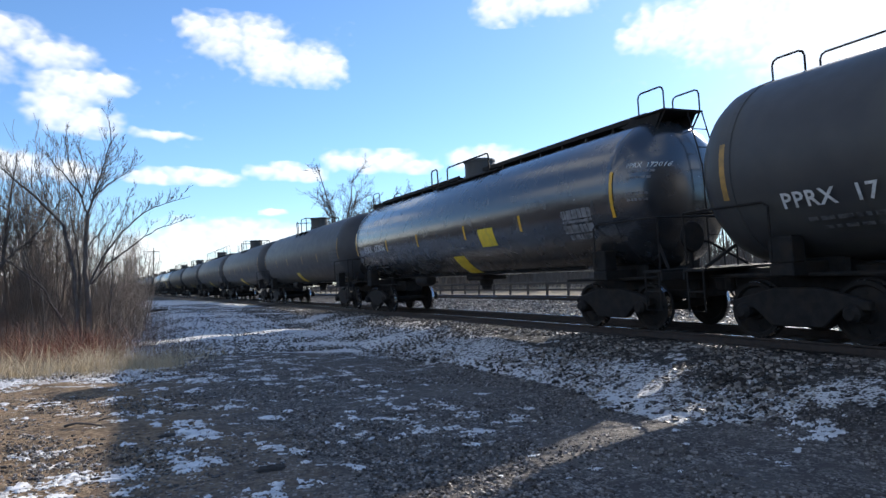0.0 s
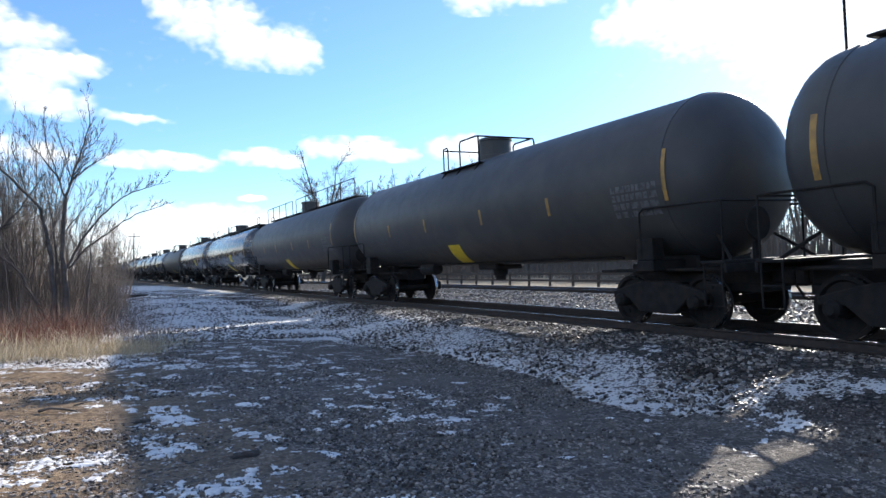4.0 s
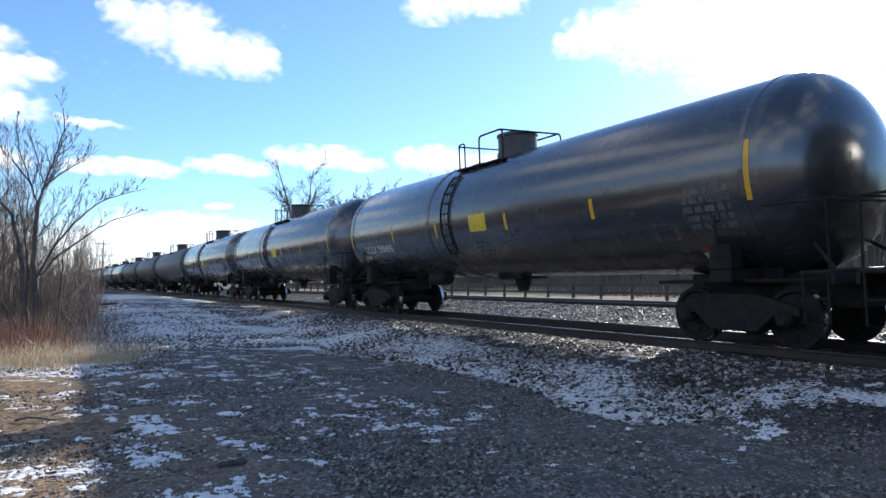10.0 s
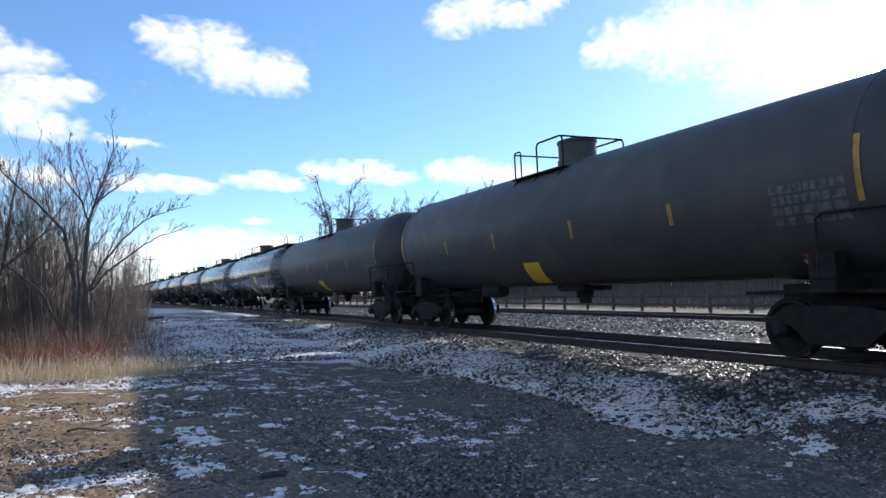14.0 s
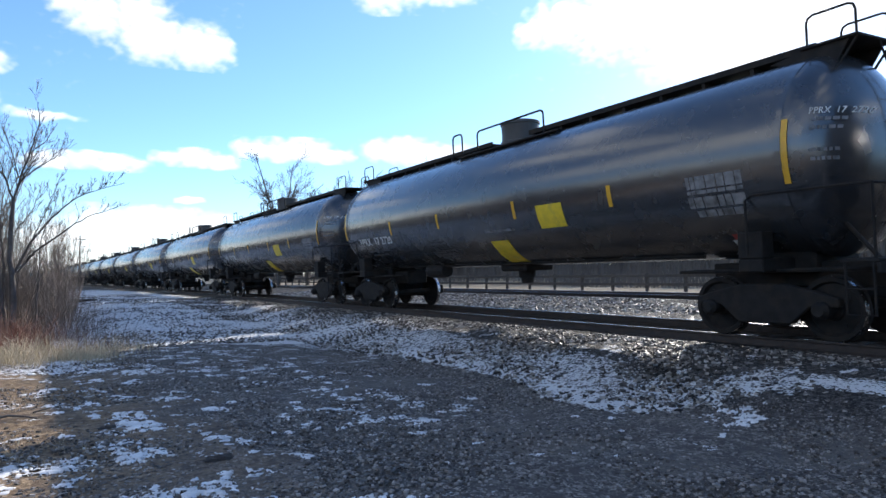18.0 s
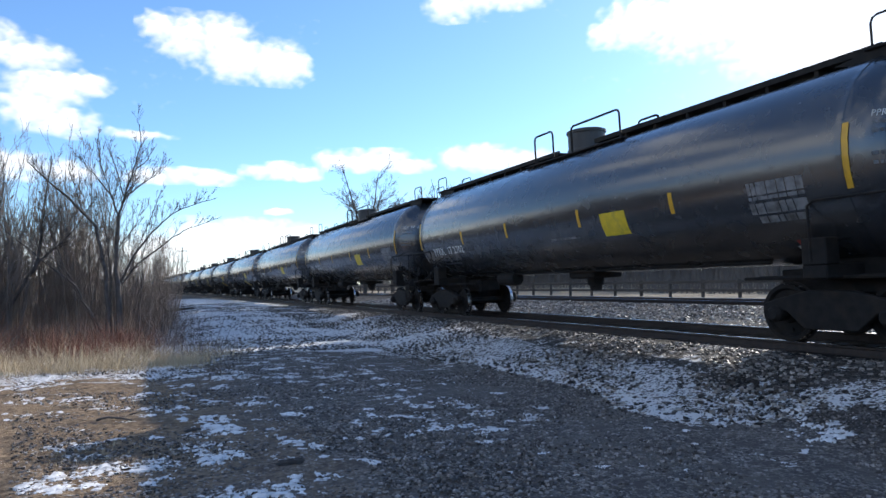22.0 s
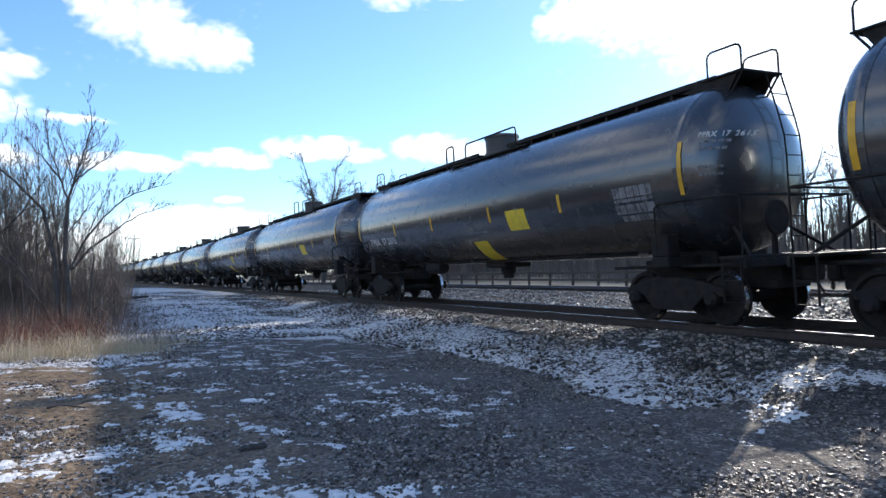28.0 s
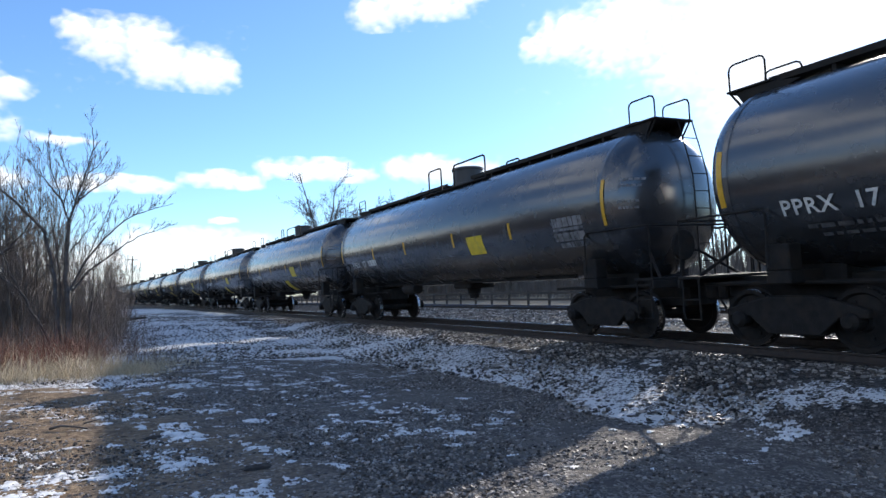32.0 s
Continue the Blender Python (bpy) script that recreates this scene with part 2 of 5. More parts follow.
    fac = ramp(op("ADD", ragged, lies.outputs["Fac"]), 0.99, 1.02)
    li.new(mix(fac, base, mix(tex(6.0), (0.64, 0.62, 0.6), (0.84, 0.82, 0.8))), b.inputs["Base Color"])
    b.inputs["Roughness"].default_value = 0.9
    b.inputs["Specular IOR Level"].default_value = 0.12
    bp = n.new("ShaderNodeBump")
    bp.inputs["Strength"].default_value, bp.inputs["Distance"].default_value = 0.9, 0.035
    li.new(op("ADD", op("ADD", tex(22.0, 6.0), op("MULTIPLY", grit, 0.8)), op("MULTIPLY", fac, 0.4)), bp.inputs["Height"])
    li.new(bp.outputs[0], b.inputs["Normal"])
    return m


M["ground"] = ground_material()


# ---- mesh helpers ----
def put(name, bm, material, smooth=False):
    me = bpy.data.meshes.new(name)
    if smooth:
        for f in bm.faces:
            f.smooth = True
    bm.to_mesh(me)
    bm.free()
    me.materials.append(material)
    return new(name, me)


def part(name, bm, material, parent, label="", smooth=False):
    ob = put(name, bm, material, smooth)
    ob.parent = parent
    return tagged(ob, label) if label else ob


def from_arrays(name, verts, faces, material, smooth=False):
    me = bpy.data.meshes.new(name)
    me.from_pydata(verts, [], faces)
    if smooth:
        me.polygons.foreach_set("use_smooth", [True] * len(me.polygons))
    me.materials.append(material)
    return new(name, me)


def box(bm, x0, y0, z0, x1, y1, z1, bevel=0.0):
    v = [bm.verts.new((x, y, z)) for z in (z0, z1) for x, y in ((x0, y0), (x1, y0), (x1, y1), (x0, y1))]
    faces = [bm.faces.new([v[i] for i in q]) for q in ((3, 2, 1, 0), (4, 5, 6, 7), (0, 1, 5, 4), (1, 2, 6, 5), (2, 3, 7, 6), (3, 0, 4, 7))]
    if bevel:
        edges = list({e for f in faces for e in f.edges})
        bmesh.ops.bevel(bm, geom=edges, offset=bevel, segments=1, affect="EDGES")
    return bm


def tube(bm, points, r, seg=8, r_end=None, cap=True):
    """A round bar through the given points."""
    pts = [Vector(p) for p in points]
    rings = []
    for i, p in enumerate(pts):
        way = (pts[min(i + 1, len(pts) - 1)] - pts[max(i - 1, 0)]).normalized()
        side = way.orthogonal().normalized() if not rings else (prev - way * prev.dot(way)).normalized()
        prev = side
        up = way.cross(side)
        rad = r if r_end is None else r + (r_end - r) * i / (len(pts) - 1)
        rings.append([bm.verts.new(p + rad * (math.cos(a) * side + math.sin(a) * up)) for a in (2 * math.pi * k / seg for k in range(seg))])
    for a, c in zip(rings, rings[1:]):
        for k in range(seg):
            bm.faces.new((a[k], a[(k + 1) % seg], c[(k + 1) % seg], c[k]))
    if cap:
        bm.faces.new(rings[0][::-1])
        bm.faces.new(rings[-1])
    return bm


def lathe(bm, profile, seg=32, axis="y", centre=(0, 0, 0)):
    """Turns a profile of (radius, place along the axis) about the axis."""
    cx, cy, cz = centre
    rings = []
    for r, a in profile:
        ring = []
        for k in range(seg if r > 1e-6 else 1):
            q = 2 * math.pi * k / seg
            u, w = r * math.cos(q), r * math.sin(q)
            ring.append(bm.verts.new({"y": (cx + u, cy + a, cz + w), "z": (cx + u, cy + w, cz + a), "x": (cx + a, cy + u, cz + w)}[axis]))
        rings.append(ring)
    for a, c in zip(rings, rings[1:]):
        for k in range(seg):
            q = [a[k % len(a)], a[(k + 1) % len(a)], c[(k + 1) % len(c)], c[k % len(c)]]
            q = list(dict.fromkeys(q))
            if len(q) > 2:
                bm.faces.new(q)
    bmesh.ops.recalc_face_normals(bm, faces=bm.faces[:])
    return bm


# ---- the line of the railway ----
TRACK_X, RADIUS, RAIL_Z, CANT = 10.2, 4784.0, 0.704, 0.076
TRACK2 = 9.55  # the second track lies this far beyond the first


def on_track(s, lateral=0.0):
    """The place and heading (radians) on the line, s metres along it from the point beside the camera; lateral: to the far side."""
    a = s / RADIUS
    return TRACK_X - RADIUS * (1 - math.cos(a)) + lateral * math.cos(a), RADIUS * math.sin(a) + lateral * math.sin(a), a


def smooth(v, lo, hi):
    t = min(1.0, max(0.0, (v - lo) / (hi - lo)))
    return t * t * (3 - 2 * t)


def ground_z(x, y):
    """The height of the ground: a flat yard, the ballast shoulder, the two track beds and the field beyond."""
    d = x - (TRACK_X - y * y / (2 * RADIUS)) if abs(y) < 600 else x
    if d < 0:
        near = 0.53 * smooth(d, -4.7, -1.75)
        rise = 0.5 * smooth(y, 17.3, 36.0) * smooth(x, -0.4, 2.6) * (1 - smooth(y, 200, 500))
        z = max(near, rise)
    else:
        z = 0.53 + 0.24 * smooth(d, 2.5, 7.4) + 0.1 * smooth(d, 7.0, 7.6) + 0.05 * smooth(d, 12.0, 18.0) + 1.3 * smooth(d, 26.0, 42.0)
    return z


# ---- ground and track ----
def build_ground():
    def steps(a, b, fine_a, fine_b, step, grow=1.22):
        v = list(np.arange(fine_a, fine_b + 1e-6, step))
        g = step
        while v[-1] < b:
            g *= grow
            v.append(v[-1] + g)
        g = step
        while v[0] > a:
            g *= grow
            v.insert(0, v[0] - g)
        return v

    xs, ys = steps(-2400, 2400, -6, 26, 0.2), steps(-2400, 2400, -2, 45, 0.25)
    verts = []
    for y in ys:
        for x in xs:
            near = abs(x) < 40 and abs(y) < 80
            lump = 0.05 * noise.noise((x * 0.6, y * 0.6, 0)) + 0.02 * noise.noise((x * 2.5, y * 2.5, 3)) if near else 0.0
            verts.append((x, y, ground_z(x, y) + lump))
    w = len(xs)
    faces = [(j * w + i, j * w + i + 1, (j + 1) * w + i + 1, (j + 1) * w + i) for j in range(len(ys) - 1) for i in range(w - 1)]
    g = from_arrays("ground", verts, faces, M["ground"], True)
    g.data.attributes.new("snow", "FLOAT", "POINT").data.foreach_set("value", [snow_cover(v[0], v[1]) for v in verts])
    return tagged(g, "dark cinder and gravel ground with scraps of thin snow", "ground", kind="structure")


TOE = ((0, 7.5), (4.6, 7.3), (5.15, 6.7), (5.36, 6.1), (6.0, 5.76), (6.6, 5.6), (7.2, 5.75), (7.9, 6.05), (9.3, 6.1), (11.5, 6.05), (13.0, 6.0), (14.6, 5.6), (16.2, 4.9), (17.2, 3.7), (17.7, 2.4), (18.0, 1.2), (18.4, 0.0))


def snow_cover(x, y):
    """How thick the snow lies: none on the track bed, a white hem along the foot of the shoulder, a white bank further on, scraps in the yard."""
    if abs(y) > 300 or x > 24:
        return 0.0
    d = x - (TRACK_X - y * y / (2 * RADIUS))
    if d > -1.6:
        return 0.05
    if y > 18.4:
        if x < 0.2:
            return 0.3
        return (0.56 + 0.03 * smooth(y, 19.0, 27.0) - 0.11 * smooth(d, -3.4, -1.9)) * (1 - smooth(y, 60, 140))
    if x < 0.8 and y > 13.9:
        return 0.46
    u = x - float(np.interp(y, [a for a, _ in TOE], [b for _, b in TOE]))
    if u > 0:
        hem = 0.605 - 0.07 * (1 - smooth(y, 4.5, 5.4)) - 0.13 * smooth(u, 0.15, 0.55) - 0.11 * smooth(u, 0.8, 2.4)
        slope = 0.43 + 0.12 * smooth(u, 0.3, 0.9) - 0.11 * smooth(d, -3.0, -1.7)
        far = smooth(y, 11.5, 16.5)
        return hem + (slope - hem) * far
    return 0.345 + 0.06 * smooth(y, 9, 16) - 0.04 * smooth(x, 2.0, 5.5) * (1 - smooth(y, 8, 12))


def rail_profile():
    """Half outline of a rail, foot at z -0.17 and head at 0."""
    half = [(0.07, -0.17), (0.07, -0.155), (0.012, -0.135), (0.009, -0.045), (0.036, -0.034), (0.036, -0.006), (0.028, 0.0)]
    return half + [(-x, z) for x, z in half[::-1]]


def build_rail(parent, lateral, z, lo=-70.0, hi=420.0):
    prof = rail_profile()
    verts, faces, k = [], [], len(prof)
    ss = np.arange(lo, hi, 2.5)
    for s in ss:
        for px, pz in prof:
            x, y, _ = on_track(s, lateral + px)
            verts.append((x, y, z + pz))
    for i in range(len(ss) - 1):
        for j in range(k):
            a, c = i * k + j, i * k + (j + 1) % k
            faces.append((a, a + k, c + k, c))
    r = from_arrays("rail", verts, faces, M["rust"])
    r.data.materials.append(M["rail_top"])
    for p in r.data.polygons:
        if p.index % k in (5, 6, 7):
            p.material_index = 1
    r.parent = parent
    return tagged(r, "rusty steel rail with a bright worn head")


def build_track(centre, z, cant, ties):
    t = tagged(new("railway_track"), "straight railway track on grey ballast", "track", kind="structure")
    build_rail(t, centre - 0.755, z - cant / 2)
    build_rail(t, centre + 0.755, z + cant / 2)
    bm = box(bmesh.new(), -1.3, -0.115, -0.18, 1.3, 0.115, 0.0, 0.012)
    first = None
    tilt = math.atan2(cant, 1.51)
    for i in range(ties):
        s = -6 + i * 0.52
        x, y, a = on_track(s, centre)
        if first is None:
            first = put("tie", bm, M["wood"])
            tie = first
        else:
            tie = new("tie", first.data)
        tie.parent = t
        tie.matrix_basis = pose(x, y, z - 0.172, 0, -math.degrees(tilt), math.degrees(a) + random.uniform(-0.6, 0.6))
    return t


def scatter_stones(name, label, count, region, size, seed, material, lift=0.0, squash=0.65):
    """Loose stones, each a small rough block of eight corners, joined."""
    rng = np.random.default_rng(seed)
    base = np.array([(x, y, z) for z in (-1, 1) for x, y in ((-1, -1), (1, -1), (1, 1), (-1, 1))], float) * 0.55
    quads = ((3, 2, 1, 0), (4, 5, 6, 7), (0, 1, 5, 4), (1, 2, 6, 5), (2, 3, 7, 6), (3, 0, 4, 7))
    verts, faces = [], []
    for i in range(count):
        x, y = region(rng)
        r = size[0] + (size[1] - size[0]) * rng.random() ** 2
        c = base * r * (1 + rng.uniform(-0.35, 0.35, (8, 3))) * (1, rng.uniform(0.7, 1.2), squash)
        a, e = rng.uniform(0, 6.3), rng.uniform(-0.5, 0.5)
        ca, sa, ce, se = math.cos(a), math.sin(a), math.cos(e), math.sin(e)
        c = c @ np.array([[ce, 0, se], [0, 1, 0], [-se, 0, ce]]) @ np.array([[ca, -sa, 0], [sa, ca, 0], [0, 0, 1]])
        c += (x, y, ground_z(x, y) + r * 0.15 + lift)
        n0 = len(verts)
        verts += c.tolist()
        faces += [tuple(n0 + k for k in q) for q in quads]
    return tagged(from_arrays(name, verts, faces, material), label, "gravel", kind="stuff")


build_ground()
build_track(0.0, RAIL_Z + CANT / 2, CANT, 260)
build_track(TRACK2, 1.04, 0.05, 120)


def shoulder(rng):
    while True:
        y = 3 + 40 * rng.random() ** 1.35
        x = TRACK_X - y * y / (2 * RADIUS) - 1.0 - 3.6 * rng.random() ** 1.7
        if y > 14 or x > float(np.interp(y, [a for a, _ in TOE], [b for _, b in TOE])) - 0.1:
            return x, y


def cess(rng):
    y = 3 + 45 * rng.random() ** 1.5
    return TRACK_X - y * y / (2 * RADIUS) + rng.uniform(1.0, 8.0), y


def bed(rng):
    y = 3 + 40 * rng.random() ** 1.5
    return TRACK_X - y * y / (2 * RADIUS) + rng.uniform(-1.2, 1.2), y


def yard(rng):
    r = 3.2 + 14 * rng.random() ** 1.5
    a = rng.uniform(-0.15, 1.25)
    return r * math.sin(a), r * math.cos(a)


scatter_stones("ballast_stones", "grey crushed ballast stones on the shoulder", 26000, shoulder, (0.016, 0.055), 1, M["stone"])
scatter_stones("ballast_stones", "grey crushed ballast stones between the tracks", 22000, cess, (0.025, 0.075), 2, M["sunlit_stone"])
scatter_stones("ballast_stones", "grey crushed ballast stones between the ties", 9000, bed, (0.02, 0.05), 3, M["shaded_bed"])
scatter_stones("gravel", "small dark gravel lying on the yard", 56000, yard, (0.007, 0.03), 4, M["cinder"])


def bank(rng):
    y = 17.5 + 40 * rng.random() ** 1.6
    return rng.uniform(0.8, 6.5), y


scatter_stones("ballast_stones", "dark stones lying in the snow of the bank", 10000, bank, (0.018, 0.05), 5, M["stone"])


# ---- tank cars ----
AXIS_Z, TANK_R, HALF, HEAD = 2.68, 1.5, 7.64, 0.72  # tank centre over the rail, radius, half of the straight shell, depth of an end
TRUCK_Y, AXLE, WHEEL_R = 6.95, 0.89, 0.457


SKIN = {"r": TANK_R}


def shell_profile(r, half, head):
    end = [(r * math.cos(q), half + head * math.sin(q)) for q in (math.pi / 2 * i / 8 for i in range(9))]
    end[-1] = (0.0, half + head)
    return [(a, -b) for a, b in end[::-1]] + end


def on_shell(y, drop, out=0.004):
    """A point of the shell's near side; drop: metres along the skin below the widest line."""
    q = drop / SKIN["r"]
    r = SKIN["r"] + out
    return (-r * math.cos(q), y, AXIS_Z - r * math.sin(q))


def patch(bm, y0, y1, d0, d1, skew=0.0, n=4):
    """A film stuck to the near side between two places along it and two drops; skew shifts its lower edge."""
    rows = []
    for i in range(n + 1):
        f = i / n
        d, sh = d0 + (d1 - d0) * f, skew * f
        rows.append([bm.verts.new(on_shell(y + sh, d)) for y in (y0, y1)])
    for a, c in zip(rows, rows[1:]):
        bm.faces.new((a[0], c[0], c[1], a[1]))
    bmesh.ops.recalc_face_normals(bm, faces=bm.faces[:])
    return bm


def railing(bm, y0, y1, x, z0, z1, posts=3, r=0.02):
    """Posts with a top rail that bends down at both ends."""
    tube(bm, [(x, y0, z0), (x, y0, z1 - 0.1), (x, y0 + 0.03, z1 - 0.03), (x, y0 + 0.1, z1), (x, y1 - 0.1, z1), (x, y1 - 0.03, z1 - 0.03), (x, y1, z1 - 0.1), (x, y1, z0)], r, 6)
    for i in range(1, posts - 1):
        y = y0 + (y1 - y0) * i / (posts - 1)
        tube(bm, [(x, y, z0), (x, y, z1)], r, 6)
    return bm


def ladder(bm, x, y, z0, z1, width=0.42, along="y", rungs=0.3, r=0.016):
    half = width / 2
    ends = [(x, y - half), (x, y + half)] if along == "y" else [(x - half, y), (x + half, y)]
    for a, c in ends:
        tube(bm, [(a, c, z0), (a, c, z1)], r * 1.3, 6)
    k = int((z1 - z0) / rungs)
    for i in range(k + 1):
        z = z0 + 0.1 + i * rungs
        if z < z1:
            tube(bm, [(*ends[0], z), (*ends[1], z)], r, 6)
    return bm


def build_truck(parent, y):
    """A three-piece truck: bolster, two side frames, springs and two wheelsets."""
    bm = box(bmesh.new(), -0.98, -0.2, 0.42, 0.98, 0.2, 0.72, 0.03)
    lathe(bm, [(0.0, 0.7), (0.2, 0.7), (0.2, 0.82), (0.0, 0.82)], 16, "z")
    truck = part("truck", bm, M["under"], parent)
    truck.location = (0, y, 0)
    for sx in (-1, 1):
        bm = bmesh.new()
        x0, x1 = sorted((sx * 0.93, sx * 1.07))
        outline = [(-1.12, 0.5), (-1.12, 0.62), (-0.85, 0.7), (-0.35, 0.82), (0.35, 0.82), (0.85, 0.7), (1.12, 0.62), (1.12, 0.5), (0.72, 0.5), (0.42, 0.24), (-0.42, 0.24), (-0.72, 0.5)]
        a = [bm.verts.new((x0, py, pz)) for py, pz in outline]
        c = [bm.verts.new((x1, py, pz)) for py, pz in outline]
        bm.faces.new(a)
        bm.faces.new(c[::-1])
        for i in range(len(a)):
            j = (i + 1) % len(a)
            bm.faces.new((a[i], c[i], c[j], a[j]))
        bmesh.ops.recalc_face_normals(bm, faces=bm.faces[:])
        bmesh.ops.bevel(bm, geom=bm.edges[:], offset=0.018, segments=1, affect="EDGES")
        for sy in (-AXLE, AXLE):
            lathe(bm, [(0.0, -0.12 * sx), (0.12, -0.12 * sx), (0.13, 0.1 * sx), (0.08, 0.16 * sx), (0.0, 0.16 * sx)], 14, "x", (sx * 1.02, sy, WHEEL_R))
        part("side_frame", bm, M["under"], truck)
        bm = bmesh.new()
        for k in (-0.16, 0.0, 0.16):
            prof = []
            for i in range(5):
                prof += [(0.06, 0.27 + i * 0.03), (0.075, 0.285 + i * 0.03)]
            lathe(bm, prof, 8, "z", (sx * 1.0, k, 0.0))
        part("spring_group", bm, M["under"], truck)
    # brake beams, levers and rods between the wheels
    bm = bmesh.new()
    for sy in (-1, 1):
        box(bm, -0.7, *sorted((sy * 0.36, sy * 0.42))[:1], 0.3, 0.7, sorted((sy * 0.36, sy * 0.42))[1], 0.42, 0.01)
        for x in (-0.72, 0.72):
            box(bm, x - 0.05, *sorted((sy * 0.38, sy * 0.46))[:1], 0.26, x + 0.05, sorted((sy * 0.38, sy * 0.46))[1], 0.56, 0.015)
        tube(bm, [(0.1, sy * 0.4, 0.36), (0.12, sy * 0.2, 0.95)], 0.03, 6)
    tube(bm, [(0.1, -0.4, 0.25), (0.1, 0.4, 0.25)], 0.025, 6)
    part("brake_rigging", bm, M["under"], truck)
    for sy in (-AXLE, AXLE):
        bm = bmesh.new()
        lathe(bm, [(0.0, -1.1), (0.08, -1.1), (0.085, 0.0), (0.08, 1.1), (0.0, 1.1)], 12, "x")
        for sx in (-1, 1):
            lathe(bm, [(0.09, sx * 0.66), (0.15, sx * 0.68), (0.16, sx * 0.7), (0.36, sx * 0.715), (0.39, sx * 0.69), (0.485, sx * 0.69), (0.485, sx * 0.715), (0.462, sx * 0.73), (0.452, sx * 0.825), (0.39, sx * 0.825), (0.36, sx * 0.77), (0.17, sx * 0.79), (0.15, sx * 0.83), (0.09, sx * 0.84)], 28, "x")
            for k in range(4):
                q = k * math.pi / 2
                cy, cz = 0.27 * math.cos(q), 0.27 * math.sin(q)
                tube(bm, [(sx * 0.71, cy, cz), (sx * 0.8, cy, cz)], 0.035, 6)
        ws = part("wheelset", bm, M["under"], truck, smooth=False)
        ws.location = (0, sy, WHEEL_R)
        ws.data.materials.append(M["steel"])
        for f in ws.data.polygons:
            c = f.center
            if abs(math.hypot(c.y, c.z) - 0.456) < 0.01 and abs(c.x) > 0.72:
                f.material_index = 1
    return truck




def gusset(x, sy, top):
    """A steel plate that carries the end platform on the shell."""
    bm = bmesh.new()
    outline = [(6.9, top - 0.02), (7.42, top + 0.06), (8.1, top + 0.06), (7.86, top - 0.3), (7.5, top - 0.16)]
    a = [bm.verts.new((x - 0.012, sy * y, z)) for y, z in outline]
    c = [bm.verts.new((x + 0.012, sy * y, z)) for y, z in outline]
    bm.faces.new(a)
    bm.faces.new(c[::-1])
    for i in range(len(a)):
        j = (i + 1) % len(a)
        bm.faces.new((a[i], c[i], c[j], a[j]))
    bmesh.ops.recalc_face_normals(bm, faces=bm.faces[:])
    return bm


